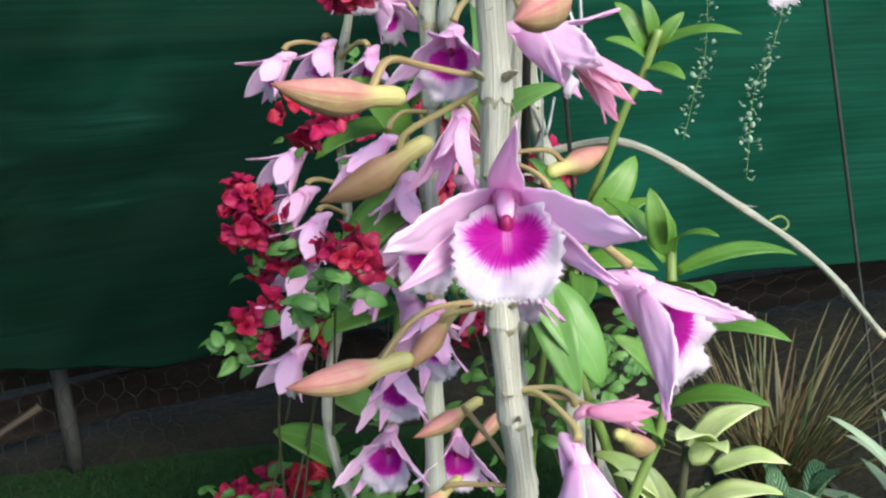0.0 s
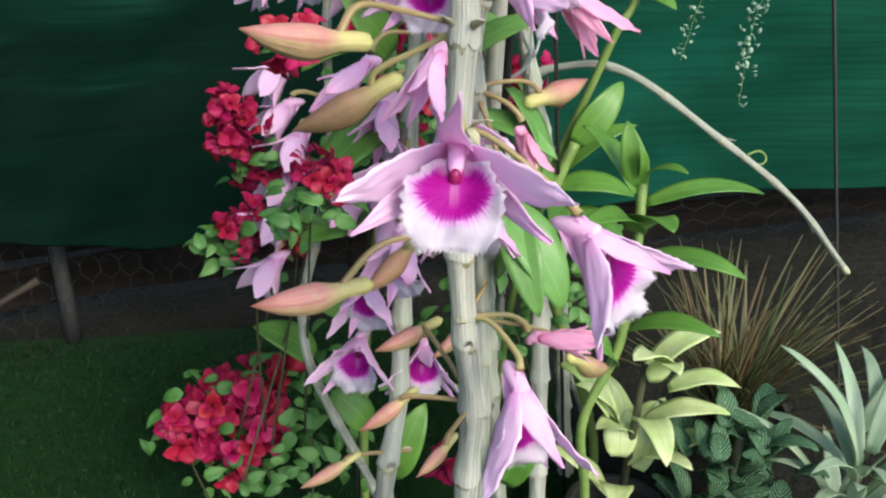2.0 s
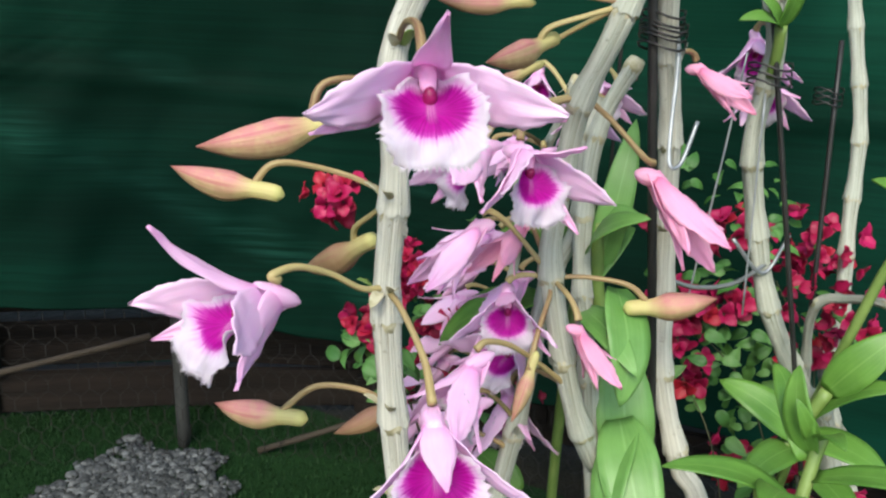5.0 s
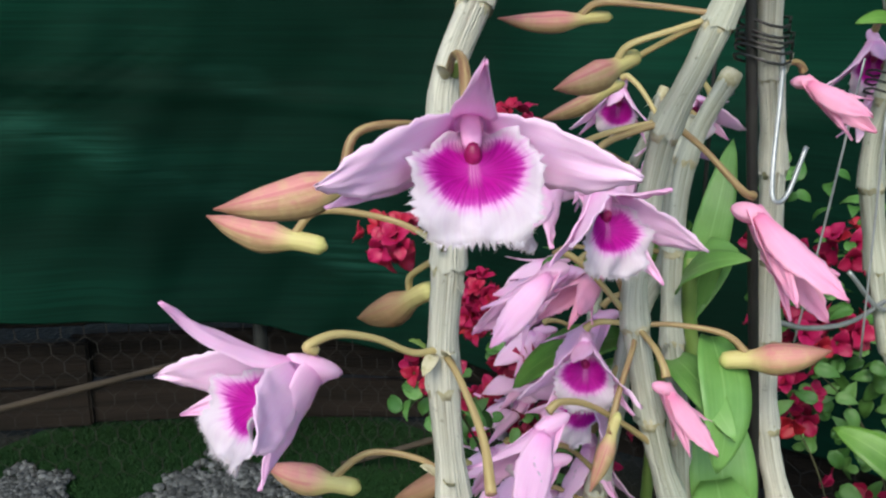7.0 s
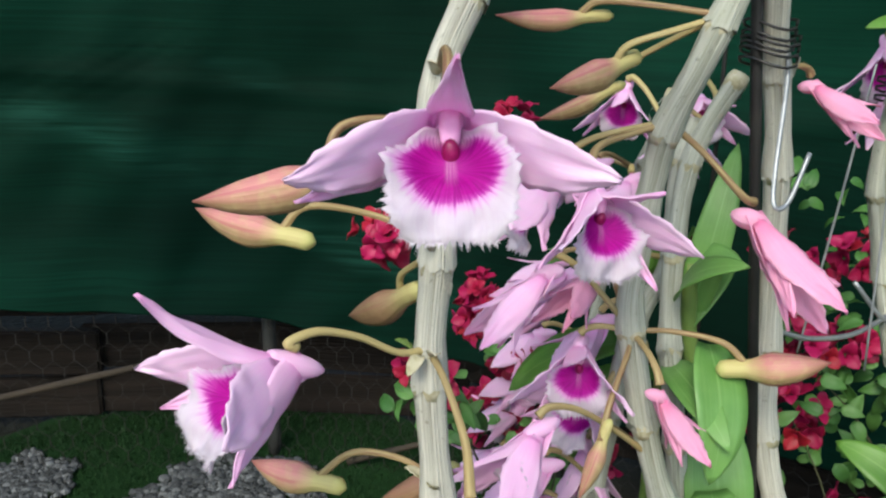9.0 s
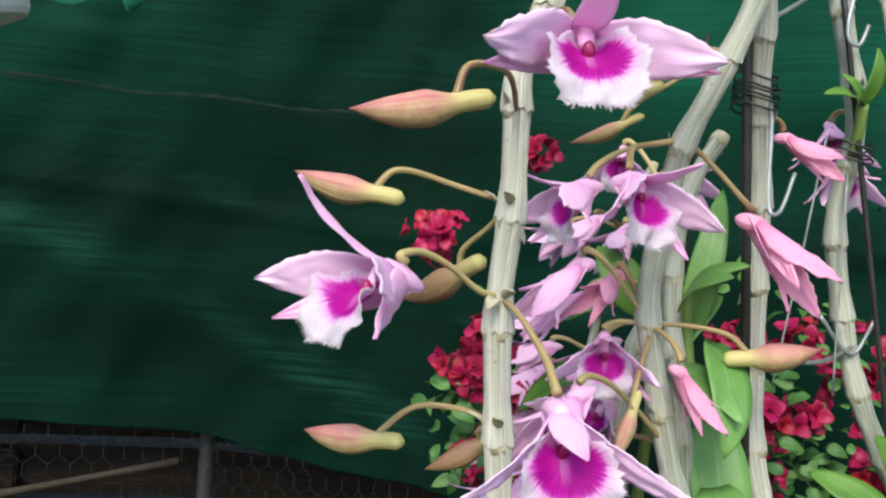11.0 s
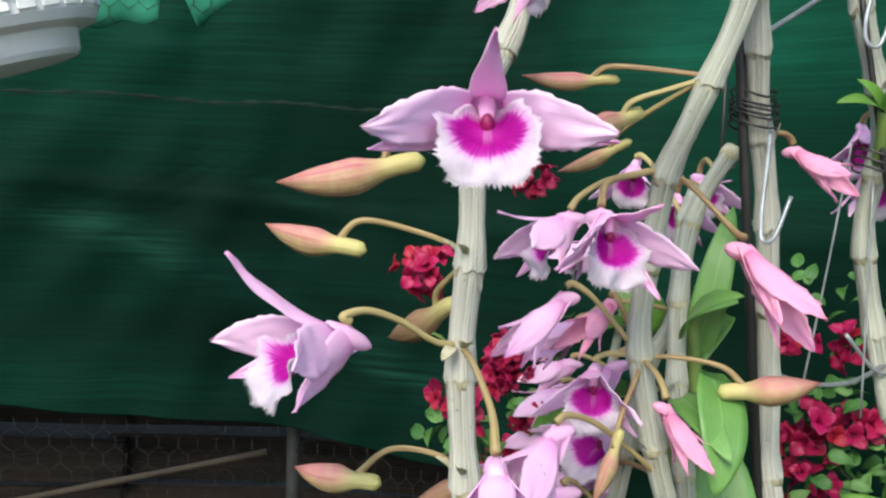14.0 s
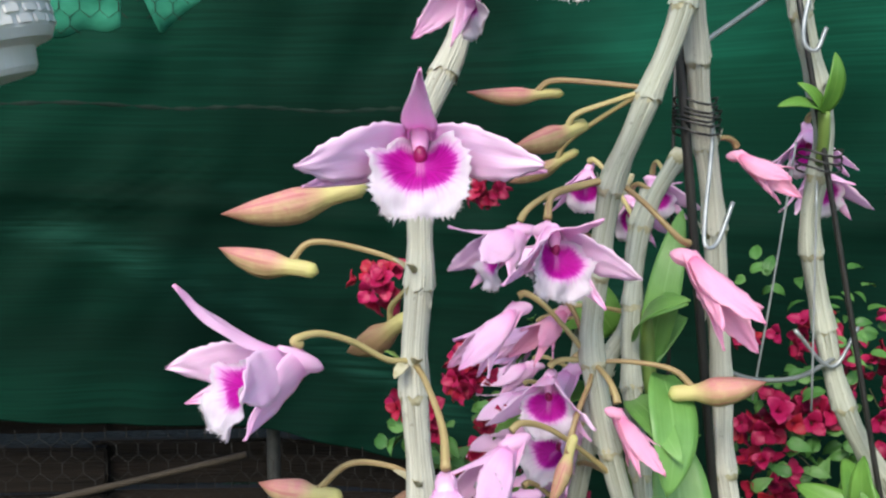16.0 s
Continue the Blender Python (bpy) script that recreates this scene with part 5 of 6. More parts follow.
shoot_plant([(0.07, 0.15, 0.004), (0.06, 0.15, 0.2), (0.0400, 0.1480, 0.3671), (0.0270, 0.1480, 0.4167), (0.0240, 0.1480, 0.4534)], 0.0038, [
    ((0.0250, 0.1500, 0.4250), (0.0299, 0.1720, 0.5040), 0.017, (0.3948, -0.8668, 0.3046)),
    ((0.0230, 0.1480, 0.4500), (0.0480, 0.1430, 0.4600), 0.018, (0.4303, -0.5123, 0.7432)),
    ((0.0480, 0.1180, 0.4300), (0.0640, 0.0930, 0.3830), 0.024, (0.7624, -0.5194, 0.3861)),
    ((0.0430, 0.1420, 0.3900), (0.0560, 0.1350, 0.3080), 0.030, (0.5364, -0.7717, 0.3417)),
    ((0.0588, 0.1292, 0.3573), (0.0687, 0.0872, 0.3083), 0.022, (-0.3621, -0.7477, 0.5566)),
    ((0.0533, 0.1263, 0.3600), (0.0851, 0.0963, 0.3069), 0.030, (0.2386, -0.8345, 0.4968)),
    ((0.0330, 0.1687, 0.4493), (0.0170, 0.1471, 0.4085), 0.018, (-0.0364, -0.8279, 0.5597)),
    ((0.0261, 0.1326, 0.4422), (0.0625, 0.1127, 0.4672), 0.015, (0.0595, -0.6196, 0.7827)),
    ((0.0291, 0.1244, 0.4136), (0.0703, 0.0933, 0.3991), 0.016, (0.1994, -0.5909, 0.7817)),
], "broad pale-green orchid leaves hanging among the canes", M_LEAF_PALE)
shoot_plant([(-0.01, 0.22, 0.004), (-0.015, 0.21, 0.2), (-0.0051, 0.1923, 0.3670), (-0.0021, 0.2050, 0.4347)], 0.0034, [
    ((-0.0021, 0.2050, 0.4347), (-0.0564, 0.1812, 0.4219), 0.019, (-0.2565, -0.4519, 0.8544)),
    ((-0.0079, 0.1952, 0.3732), (-0.0501, 0.1650, 0.3511), 0.021, (-0.4385, -0.5134, 0.7377)),
    ((-0.0019, 0.2060, 0.4378), (0.0076, 0.1885, 0.4562), 0.018, (-0.1628, -0.6320, 0.7577)),
    ((-0.0512, 0.1945, 0.2204), (-0.0910, 0.1936, 0.2469), 0.026, (-0.1114, -0.3943, 0.9122)),
    ((-0.0056, 0.1469, 0.4063), (-0.0503, 0.1186, 0.3762), 0.030, (-0.2846, -0.4604, 0.8408)),
    ((-0.0071, 0.1705, 0.4344), (-0.0360, 0.1676, 0.4680), 0.024, (-0.2370, -0.5546, 0.7976)),
    ((-0.0175, 0.1536, 0.3419), (-0.0611, 0.1446, 0.3308), 0.022, (-0.2178, -0.4852, 0.8469)),
    ((-0.0284, 0.1860, 0.2591), (-0.0642, 0.1909, 0.2761), 0.022, (-0.2624, -0.4321, 0.8628)),
    ((-0.0180, 0.1508, 0.1928), (-0.0428, 0.1573, 0.2179), 0.022, (-0.2624, -0.4321, 0.8628)),
    ((-0.0053, 0.1334, 0.1632), (0.0176, 0.1420, 0.2135), 0.024, (0.0114, -0.5622, 0.8269)),
    ((0.0674, 0.1171, 0.1624), (0.0892, 0.1276, 0.2160), 0.026, (0.0114, -0.5622, 0.8269)),
], "dark green orchid leaves behind the flowers")

# late low leaves
shoot_plant([(0.18, 0.24, 0.004), (0.18, 0.23, 0.1), (0.1102, 0.2230, 0.2867), (0.1215, 0.2314, 0.3273), (0.1341, 0.2370, 0.3574)], 0.004, [
    ((0.1229, 0.2322, 0.3274), (0.1736, 0.2137, 0.3255), 0.024, (0.1781, -0.3667, 0.9131)),
    ((0.1341, 0.2370, 0.3574), (0.1662, 0.2460, 0.3985), 0.022, (0.4161, -0.4664, 0.7806)),
    ((0.1279, 0.2386, 0.3372), (0.1748, 0.2301, 0.3720), 0.018, (0.1337, -0.2987, 0.9449)),
    ((0.1227, 0.2300, 0.3211), (0.1043, 0.1797, 0.3135), 0.020, (0.1119, -0.4883, 0.8655)),
    ((0.1242, 0.2331, 0.3275), (0.0776, 0.2254, 0.3525), 0.022, (0.1753, -0.6173, 0.7670)),
    ((0.1306, 0.2307, 0.3089), (0.1635, 0.1986, 0.2988), 0.022, (0.3693, -0.4138, 0.8321)),
], "fresh green orchid leaves low by the bougainvillea")
# ---------------------------------------------------------------- bougainvillea
def bract_meshes():
    """Four florets of three papery bracts, and four leaves, shared by all bushes."""
    r = random.Random(77)
    fl, lf = [], []
    for v in range(4):
        geos = [moved(blade(1.0, 0.92, prof_leaf, 5, 4, 60 + r.uniform(-12, 12), 10 + r.uniform(-20, 20), cup=0.55, ruffle=0.06, thick=0.02, seed=v * 3 + q), rot("Z", 120 * q + r.uniform(-12, 12)) @ at((0, 0.06, 0))) for q in range(3)]
        geos.append(moved(ellipsoid(0.06, 0.06, 0.16, 6, 4), at((0, 0, 0.25))))
        fl.append(mesh_of("bract_floret", joined(*geos), M_BRACT))
        g = blade(1.0, 0.54, prof_ovate, 8, 4, 16, -30 - 9 * v, cup=0.6, thick=0.015, ruffle=0.02, seed=v)
        lf.append(mesh_of("bougainvillea_leaf", g, M_BOUG_LEAF))
    return fl, lf


FLORETS, BOUG_LEAVES = bract_meshes()


def bougainvillea(clusters, leaves, root, label, seed, scale=1.0):
    """Clusters of papery bracts and small leaves on thin branches. clusters: centre, radius, count."""
    r = random.Random(seed)
    ob = thing("bougainvillea", root, label, "bougainvillea", "bougainvilleas")
    root = Vector(root)

    def piece(name, me, p, f, size):
        q = new(name, me)
        q.parent = ob
        q.matrix_local = at(p - root) @ f @ Matrix.Scale(size, 4)

    for c, rad, count in clusters:
        c = Vector(c)
        mid = root.lerp(c, 0.5) + Vector((r.uniform(-0.03, 0.03), r.uniform(-0.03, 0.03), 0.05))
        if r.random() < 0.2:
            part("branch", tube(smooth_path([root + Vector((r.uniform(-0.03, 0.03), r.uniform(-0.03, 0.03), 0)), mid, c], 7), [0.0009 - 0.0005 * i / 14 for i in range(15)], 6), M_TWIG, ob)
        for k in range(count):
            d = Vector((r.gauss(0, 1), r.gauss(0, 1), r.gauss(0, 1))).normalized()
            p = c + Vector((d.x, d.y, d.z * 0.85)) * rad * r.uniform(0.2, 0.9)
            f = frame_of(d + Vector((0, -0.6, 0.3)) + Vector((r.uniform(-0.5, 0.5), r.uniform(-0.5, 0.5), r.uniform(-0.5, 0.5))), (r.uniform(-1, 1), r.uniform(-1, 1), 1.2))
            piece("bract_floret", r.choice(FLORETS), p, f, r.uniform(0.008, 0.0135) * scale)
    for c, rad, count in leaves:
        c = Vector(c)
        for k in range(count):
            d = Vector((r.gauss(0, 1), r.gauss(0, 1), r.gauss(0, 0.9))).normalized()
            p = c + d * rad * r.uniform(0.2, 1.0)
            f = frame_of(d * 0.6 + Vector((r.uniform(-0.4, 0.4), -0.5, 0.7)), (r.uniform(-1, 1), r.uniform(-0.4, 0.4), r.uniform(-0.6, 0.8)))
            piece("bougainvillea_leaf", r.choice(BOUG_LEAVES), p, f, r.uniform(0.011, 0.019) * (0.4 + 0.6 * scale))
        if r.random() < 0.15:
            part("branch", tube(smooth_path([root + Vector((r.uniform(-0.03, 0.03), r.uniform(-0.03, 0.03), 0)), root.lerp(c, 0.6) + Vector((0.01, 0, 0.03)), c], 5), 0.0010, 5), M_TWIG, ob)
    return ob


bougainvillea([((-0.1164, 0.2500, 0.1454), 0.030, 44), ((-0.1420, 0.2500, 0.1181), 0.026, 26), ((-0.0943, 0.2500, 0.1593), 0.022, 20), ((-0.0851, 0.2500, 0.1269), 0.024, 22), ((-0.1126, 0.2500, 0.1046), 0.030, 30), ((-0.1546, 0.2500, 0.1353), 0.014, 8), ((-0.0681, 0.2500, 0.1703), 0.012, 7), ((0.0588, 0.2500, 0.0718), 0.020, 10)],
              [((-0.1627, 0.2500, 0.1253), 0.024, 12), ((-0.1365, 0.2500, 0.1599), 0.020, 6), ((-0.0778, 0.2500, 0.1450), 0.045, 26), ((-0.1114, 0.2500, 0.0877), 0.050, 26), ((-0.0525, 0.2500, 0.1104), 0.060, 36), ((-0.0336, 0.2500, 0.1679), 0.060, 26), ((-0.0714, 0.2500, 0.0840), 0.050, 26)],
              (-0.0778, 0.1974, -0.0606), "crimson flowering bougainvillea standing low in front of the turf", 21, 1.2)
bougainvillea([((-0.0960, 0.1500, 0.4114), 0.013, 15), ((-0.0936, 0.1500, 0.3935), 0.013, 13), ((-0.0829, 0.1500, 0.4039), 0.010, 8), ((-0.0790, 0.1500, 0.3744), 0.009, 7), ((-0.1009, 0.1500, 0.3397), 0.009, 7), ((-0.0883, 0.1500, 0.3490), 0.007, 5), ((-0.0929, 0.1500, 0.3257), 0.007, 4), ((-0.0642, 0.1500, 0.3285), 0.010, 7), ((-0.0609, 0.1500, 0.3823), 0.009, 6), ((-0.0734, 0.1500, 0.3485), 0.008, 5), ((-0.0640, 0.0440, 0.4690), 0.0155, 15), ((-0.0570, 0.0550, 0.4110), 0.010, 8), ((-0.0494, 0.0600, 0.4040), 0.013, 10), ((-0.0989, 0.1500, 0.3970), 0.012, 8), ((-0.0909, 0.1700, 0.3708), 0.012, 8), ((-0.0424, 0.1000, 0.5126), 0.013, 14), ((-0.0854, 0.2006, 0.3092), 0.018, 10), ((-0.0611, 0.2527, 0.2874), 0.020, 10)],
              [((-0.1133, 0.1500, 0.3306), 0.013, 9), ((-0.1086, 0.1500, 0.3220), 0.010, 5), ((-0.0859, 0.1500, 0.3239), 0.010, 6), ((-0.0673, 0.1500, 0.3412), 0.012, 7), ((-0.0733, 0.1500, 0.3826), 0.010, 5), ((-0.0540, 0.0600, 0.3920), 0.017, 14), ((-0.0966, 0.1600, 0.3749), 0.020, 4), ((-0.0975, 0.2000, 0.3412), 0.030, 7), ((-0.0595, 0.0600, 0.3898), 0.016, 12), ((-0.0655, 0.1000, 0.3680), 0.020, 18), ((-0.0620, 0.1689, 0.4189), 0.030, 4), ((-0.1158, 0.1669, 0.3196), 0.018, 8), ((-0.0810, 0.2032, 0.2935), 0.030, 14)],
              (-0.0743, 0.1647, 0.1652), "tall bougainvillea with crimson bracts behind the pink orchids", 23, 0.68)
bougainvillea([((0.0223, 0.3327, 0.3518), 0.030, 22), ((0.0441, 0.3651, 0.3565), 0.020, 12), ((0.0260, 0.3282, 0.3099), 0.028, 18), ((-0.0050, 0.3723, 0.4049), 0.02, 9), ((0.0350, 0.3880, 0.4059), 0.032, 14), ((0.0921, 0.4182, 0.3927), 0.04, 20), ((0.0709, 0.3980, 0.3708), 0.03, 12), ((0.0968, 0.3852, 0.3223), 0.03, 14), ((0.0744, 0.3346, 0.2488), 0.025, 10), ((0.1301, 0.3431, 0.3691), 0.04, 18), ((0.1228, 0.3096, 0.2597), 0.035, 16)],
              [((0.0245, 0.3555, 0.3221), 0.06, 36), ((0.0656, 0.3849, 0.3417), 0.08, 60), ((0.0383, 0.3916, 0.3746), 0.07, 36), ((0.0799, 0.3609, 0.2808), 0.07, 40), ((0.0405, 0.4085, 0.4208), 0.04, 18), ((-0.0055, 0.4053, 0.4430), 0.03, 10), ((0.1207, 0.2968, 0.2176), 0.07, 30), ((0.0770, 0.2657, 0.2005), 0.07, 26), ((0.1597, 0.2500, 0.2413), 0.045, 30), ((0.2039, 0.3000, 0.2130), 0.050, 34), ((0.1315, 0.2400, 0.2167), 0.045, 26)],
              (0.1144, 0.3139, 0.1153), "bright crimson bougainvillea beside the tied canes", 24)

# ---------------------------------------------------------------- potted foliage by the fence
def pot(ob, c, radius, height, material):
    c = Vector(c)
    prof = [(0.78, 0), (0.80, 0.02), (1.0, 0.86), (1.08, 0.87), (1.08, 1.0), (0.98, 1.0), (0.95, 0.9), (0.0, 0.88)]
    verts, faces, uvs, seg = [], [], [], 28
    for a, b in [(0.0, 0.0)] + prof:
        for j in range(seg + 1):
            t = 2 * math.pi * j / seg
            verts.append(c + Vector((radius * a * math.cos(t), radius * a * math.sin(t), height * b)))
            uvs.append((j / seg, b))
    w = seg + 1
    for i in range(len(prof)):
        for j in range(seg):
            faces.append((i * w + j, i * w + j + 1, (i + 1) * w + j + 1, (i + 1) * w + j))
    part("pot", (verts, faces, uvs), material, ob, smooth=False)


def foliage(name, label, category, centre, count, length, width, material, seed, spread=1.0, rise=0.6, pot_r=0.055, pot_h=0.07, bush=0.012):
    """A potted plant whose leaves spring from one crown."""
    r = random.Random(seed)
    c = Vector(centre)
    foot = Vector((c.x, c.y, 0.0))
    ob = thing(name, foot, label, category)
    pot(ob, foot, pot_r, min(pot_h, max(0.03, c.z - 0.02)), M_POT_DARK)
    part("crown", tube([foot + Vector((0, 0, min(pot_h, c.z) * 0.85)), c], [0.0035, 0.0028], 7), M_TWIG, ob)
    for k in range(count):
        a = k * 2.399 + r.uniform(-0.3, 0.3)
        el = rise * (0.35 + 0.9 * (k / count)) + r.uniform(-0.15, 0.15)
        d = Vector((math.cos(a) * spread, math.sin(a) * spread, el)).normalized()
        L = length * r.uniform(0.7, 1.15)
        base = c + d * 0.008 + Vector((r.uniform(-1, 1), r.uniform(-1, 1), 0)) * bush - Vector((0, 0, r.uniform(0, 0.55) * c.z))
        leaf(ob, base, base + d * L, width * r.uniform(0.8, 1.15), (-d.x * el, -d.y * el, 1.0 - 0.2 * el), material, sag=r.uniform(0.12, 0.3), fold=0.3, seed=seed + k, wave=0.03)
    return ob


foliage("yellow_leaved_plant", "potted plant with cream-yellow pointed leaves", "foliage plant", (0.1860, 0.1760, 0.2080), 18, 0.060, 0.025, M_LEAF_YELLOW, 31, rise=0.7, pot_r=0.04, bush=0.016)
foliage("silver_veined_plant", "low dark-green plant with silver-veined leaves", "foliage plant", (0.2450, 0.1300, 0.1740), 90, 0.031, 0.0155, M_LEAF_SILVER, 32, rise=0.9, pot_r=0.04, bush=0.03)
foliage("white_striped_plant", "pale plant with long white-striped leaves", "foliage plant", (0.3330, 0.1100, 0.1700), 24, 0.100, 0.014, M_LEAF_WHITE, 33, rise=1.0, pot_r=0.04)


def spiky(centre, label):
    r = random.Random(41)
    c = Vector(centre)
    foot = Vector((c.x, c.y, 0))
    ob = thing("spiky_grass_plant", foot, label, "foliage plant")
    pot(ob, foot, 0.05, 0.115, M_POT_DARK)
    for k in range(140):
        a, el = r.uniform(0, 6.283), r.uniform(0.35, 3.2)
        d = Vector((math.cos(a), math.sin(a), el)).normalized()
        L = r.uniform(0.09, 0.175)
        x = d.cross(Vector((0, 0, 1))).normalized()
        m = at(foot + Vector((r.uniform(-0.015, 0.015), r.uniform(-0.015, 0.015), 0.103))) @ Matrix((x, d, x.cross(d))).transposed().to_4x4()
        part("blade", moved(blade(L, r.uniform(0.0018, 0.0034), prof_long, 7, 2, 4, -r.uniform(0, 26), cup=0.5, thick=0.0004, seed=k), m), M_BLADE, ob)


spiky((0.3056, 0.2431, 0.1544), "tuft of narrow reddish-brown and green blades")

# ---------------------------------------------------------------- rods, wires, hooks
def rod(a, b, radius, label, material=None, name="support_rod", ties=()):
    a, b = Vector(a), Vector(b)
    foot = a + (b - a) * (a.z / (a.z - b.z)) if abs(a.z - b.z) > 0.05 else a
    foot.z = max(foot.z, 0.0)
    ob = thing(name, foot, label, "rod", "support rods")
    part("pole", tube([foot.lerp(b, i / 10) for i in range(11)], radius, 8), material or M_BLACK, ob)
    for t, rad in ties:
        t = Vector(t)
        for k in range(3):
            ring = [t + Vector((rad * math.cos(q * 0.524), rad * math.sin(q * 0.524), 0.004 * k + 0.002 * math.sin(q))) for q in range(13)]
            part("tie", tube(ring, 0.0006, 6, False), M_BLACK, ob, "black wire tie")
    return ob


def wire(pts, radius, label, material=None, name="wire", cat="wire"):
    ob = thing(name, pts[0], label, cat, "garden wires")
    part("strand", tube(smooth_path(pts, 8), radius, 6), material or M_STEEL, ob)


rod((0.0590, 0.1580, 0.3600), (0.0440, 0.1180, 0.6300), 0.0024, "thin black plastic support rod tied to an orchid cane", ties=(((0.0500, 0.1375, 0.5490), 0.010), ((0.0505, 0.1385, 0.5430), 0.011)))
rod((0.1130, 0.2250, 0.3900), (0.0680, 0.1930, 0.6500), 0.0015, "black support rod beside the bent cane", ties=(((0.0840, 0.2130, 0.5260), 0.011),))
rod((0.1068, 0.3447, 0.3285), (0.0953, 0.3580, 0.5474), 0.0017, "dark rod carrying a black clip", ties=(((0.0923, 0.3580, 0.5074), 0.009),))
rod((0.452, 0.300, 0.113), (0.290, 0.300, 0.660), 0.0015, "thin grey upright garden stake", M_POST)
rod((-0.0048, 0.2325, 0.5043), (-0.0029, 0.2253, 0.5999), 0.0012, "thin dark wire hanging among the canes")
wire([(0.0530, 0.1480, 0.5560), (0.0600, 0.1350, 0.5370), (0.0655, 0.1180, 0.5050), (0.0688, 0.1120, 0.4926), (0.0722, 0.1165, 0.4940), (0.0745, 0.1262, 0.5113)], 0.0010, "bent steel wire hook hanging from a cane", name="wire_hook", cat="hook")
wire([(0.0850, 0.2040, 0.6350), (0.0800, 0.1950, 0.6050), (0.0800, 0.1930, 0.5880), (0.0850, 0.1960, 0.5840), (0.0880, 0.2000, 0.5950)], 0.0011, "steel wire hook on the bent cane", name="wire_hook", cat="hook")
wire([(0.0480, 0.1400, 0.5820), (0.0650, 0.1750, 0.6060), (0.0760, 0.2000, 0.6250)], 0.0013, "straight steel wire between two canes")
wire([(0.0560, 0.1700, 0.4238), (0.0680, 0.1850, 0.4180), (0.0820, 0.2060, 0.4180), (0.0930, 0.2280, 0.4260)], 0.0013, "grey wire tied between canes")
wire([(0.0780, 0.2080, 0.4420), (0.0930, 0.2230, 0.4220), (0.1020, 0.2350, 0.4430)], 0.0011, "thin grey wire looped round a cane")
wire([(0.0700, 0.2200, 0.5400), (0.0640, 0.2150, 0.4700), (0.0570, 0.2100, 0.4000)], 0.0006, "thin grey hanging thread")
wire([(0.0830, 0.2150, 0.5200), (0.0880, 0.2100, 0.4000)], 0.0006, "thin grey hanging thread")

# garland of tiny pale leaves hanging before the net
def garland(pts, label, seed):
    r = random.Random(seed)
    ob = thing("hanging_vine", pts[0], label, "vine", "hanging vines")
    path = smooth_path(pts, 14)
    part("strand", tube(path, 0.0003, 5), M_SHOOT, ob)
    geos = []
    for p in path:
        for _ in range(r.choice((0, 2, 4, 5))):
            s = r.uniform(0.0035, 0.0065)
            g = blade(s, s * 0.8, prof_leaf, 3, 2, 10, -20, thick=0.0003)
            geos.append(moved(g, at(p + Vector((r.uniform(-0.008, 0.008), r.uniform(-0.006, 0.006), r.uniform(-0.006, 0.006)))) @ rot("Z", r.uniform(0, 360)) @ rot("X", r.uniform(0, 80))))
    part("leaves", joined(*geos), M_VINE, ob, "tiny pale green leaves")


M_VINE = island_material("vine_pale_leaf", (0.22, 0.36, 0.24), (0.34, 0.48, 0.36), (0.48, 0.58, 0.48), 60)
garland([(0.4112, 0.4760, 0.6421), (0.3924, 0.4350, 0.5165), (0.3761, 0.4176, 0.4585), (0.3545, 0.4071, 0.4149), (0.3420, 0.3854, 0.3424)], "hanging vine strand of tiny pale leaves before the net", 51)
garland([(0.3426, 0.5043, 0.6428), (0.3217, 0.4421, 0.4570), (0.3074, 0.4293, 0.4129), (0.2943, 0.4176, 0.3713)], "short hanging vine strand of sparse pale leaves", 52)

# gathered grey strips by the gravel
def strips():
    base = on_fence(0.97, 0, 0.30)
    ob = thing("grey_strip_bundle", base, "leaning bundle of grey metal strips standing on gravel", "metal strips")
    r = random.Random(61)
    for k in range(6):
        a = base + Vector((r.uniform(-0.03, 0.03), r.uniform(-0.03, 0.03), 0))
        b = base + Vector((0.02 + 0.014 * k - 0.05, 0.012 * k - 0.03, 0.75))
        pts = [a.lerp(b, i / 8) for i in range(9)]
        part("strip", joined(*[tube([p + Vector((o, -o, 0)) for p in pts], 0.006, 6) for o in (-0.008, 0, 0.008)]), M_STRIP, ob)


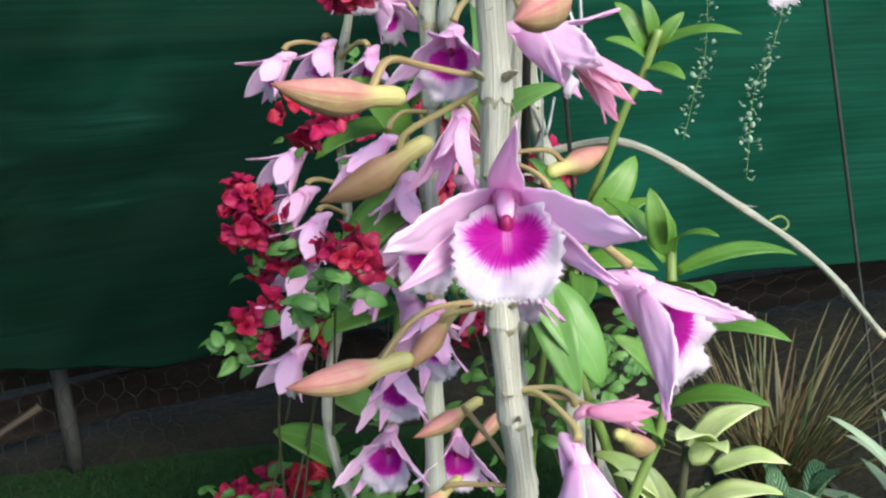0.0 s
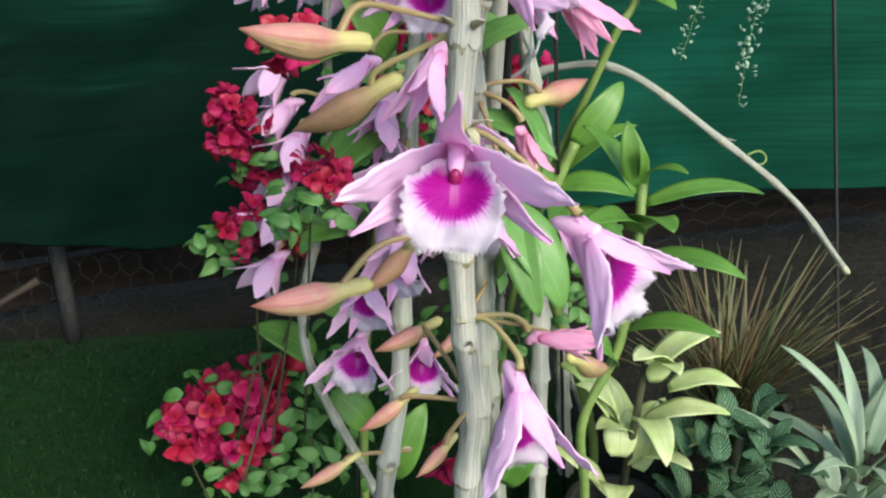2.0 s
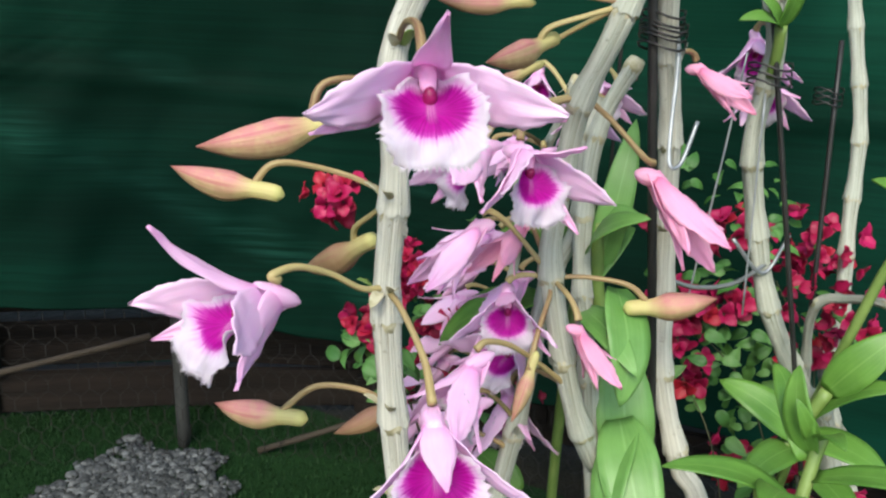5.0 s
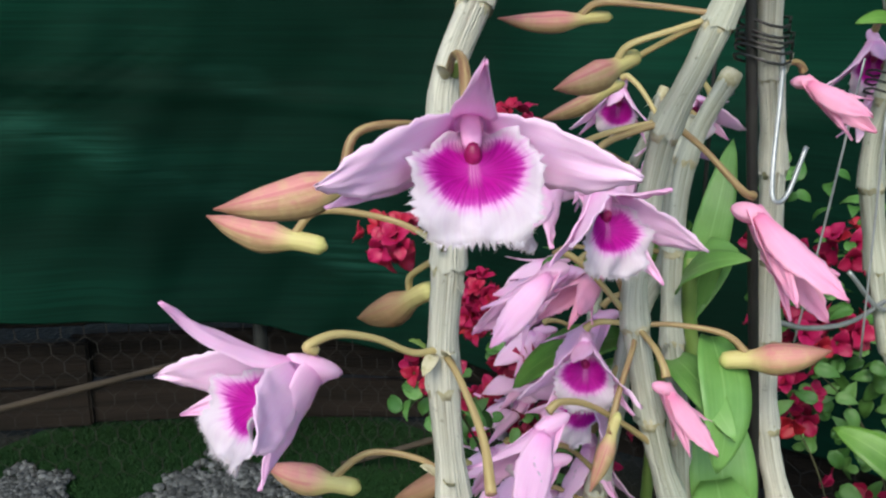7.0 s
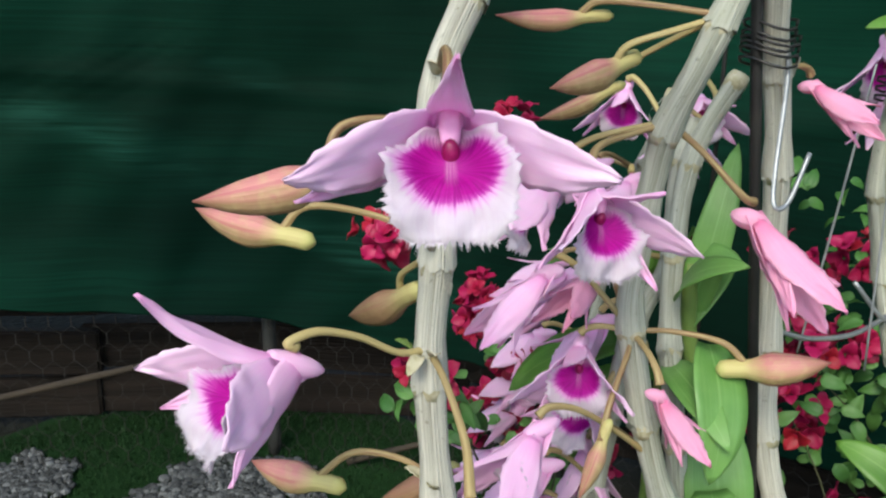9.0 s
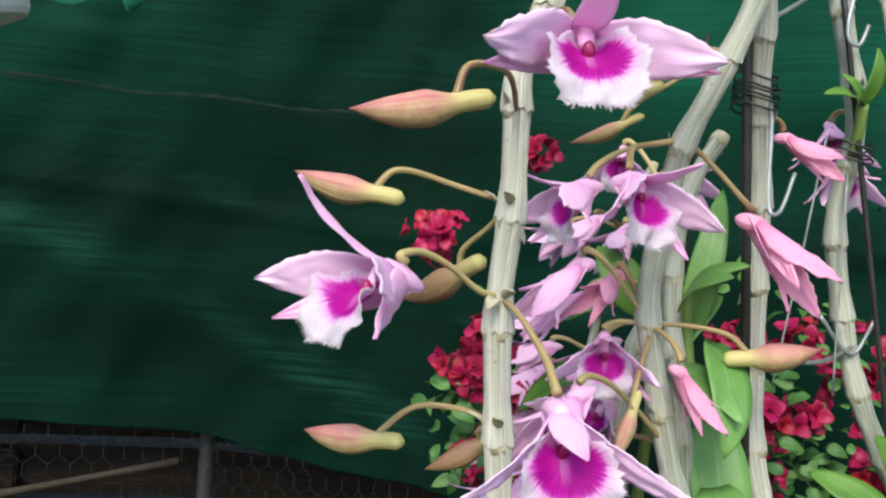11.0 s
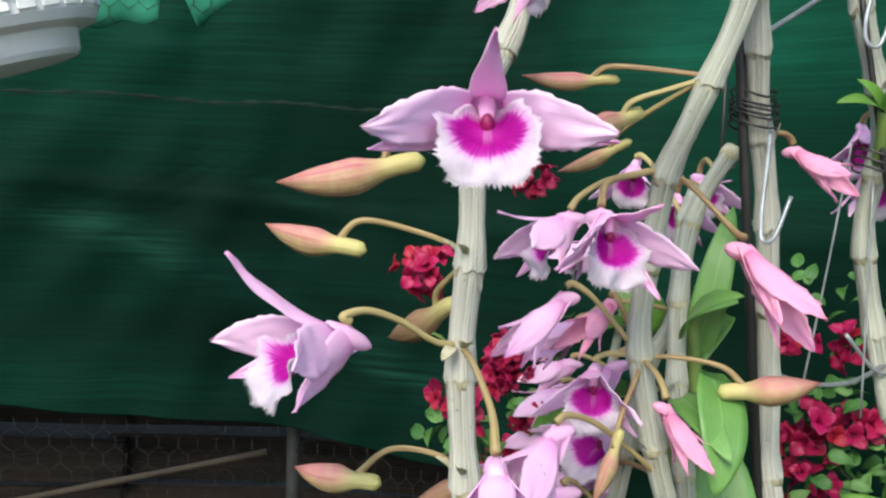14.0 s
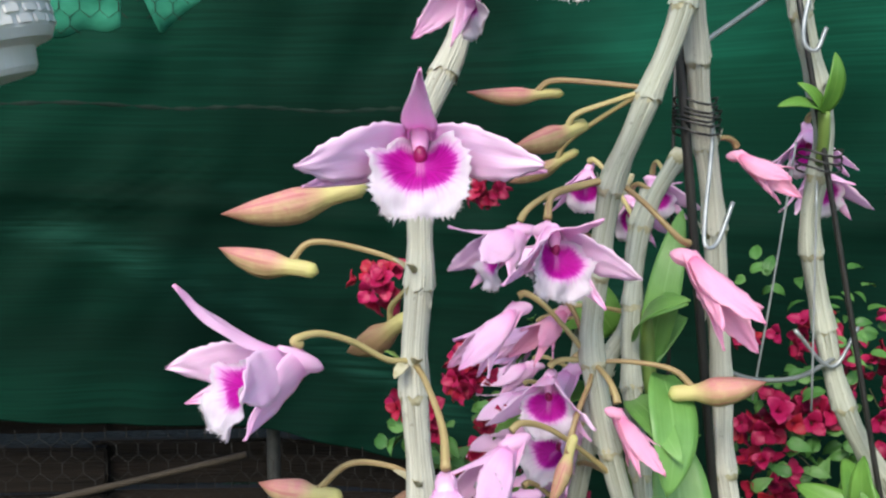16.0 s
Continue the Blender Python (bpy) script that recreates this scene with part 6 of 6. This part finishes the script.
strips()
solid("gravel", joined(gravel(*GRAVEL[0], 2200, 71), gravel(*GRAVEL[1], 1100, 72)), M_GRAVEL, "pale grey gravel chips along the fence foot", "gravel", "stuff")


# white patterned hanging pot
def hanging_pot(c, R):
    c = Vector(c)
    ob = thing("hanging_pot", c, "white plastic hanging pot with a woven basket pattern", "plant pot")
    seg = 48
    prof = [(0.0, 0.0), (0.72, 0.0), (0.76, 0.05), (0.80, 0.22), (0.97, 0.26), (1.02, 0.34), (1.10, 1.05), (1.16, 1.08), (1.16, 1.18), (1.06, 1.18), (1.0, 1.0), (0.0, 0.95)]
    verts, faces, uvs = [], [], []
    for a, b in prof:
        for j in range(seg + 1):
            t = 2 * math.pi * j / seg
            verts.append(c + Vector((R * a * math.cos(t), R * a * math.sin(t), R * b)))
            uvs.append((j / seg, b))
    w = seg + 1
    for i in range(len(prof) - 1):
        for j in range(seg):
            faces.append((i * w + j, i * w + j + 1, (i + 1) * w + j + 1, (i + 1) * w + j))
    tilt = at(c) @ Matrix.Rotation(radians(19), 4, Vector((0.933, -0.360, 0))) @ at(-c)
    part("body", moved((verts, faces, uvs), tilt), M_POT_WHITE, ob, smooth=False)
    for row in range(7):
        hz, rr = 0.40 + row * 0.095, 1.03 + 0.065 * (0.40 + row * 0.095 - 0.34) / 0.7
        geos = []
        for j in range(30):
            t = 2 * math.pi * (j + 0.5 * (row % 2)) / 30
            p = c + Vector((R * rr * math.cos(t), R * rr * math.sin(t), R * hz))
            geos.append(box(p, (0.0010, 0.0062, 0.0030), Matrix.Rotation(t, 4, "Z"), 0.0006))
        part("weave_band", moved(joined(*geos), tilt), M_POT_WHITE, ob, smooth=False)
    for k in range(3):
        t = 2.1 * k + 0.4
        p = c + Vector((R * 1.1 * math.cos(t), R * 1.1 * math.sin(t), R * 1.15))
        p = tilt @ p
        part("hanger", tube([p, c + Vector((0, 0, 1.2))], 0.0012, 5), M_STEEL, ob)


hanging_pot((-0.4530, 0.0000, 0.5730), 0.080)
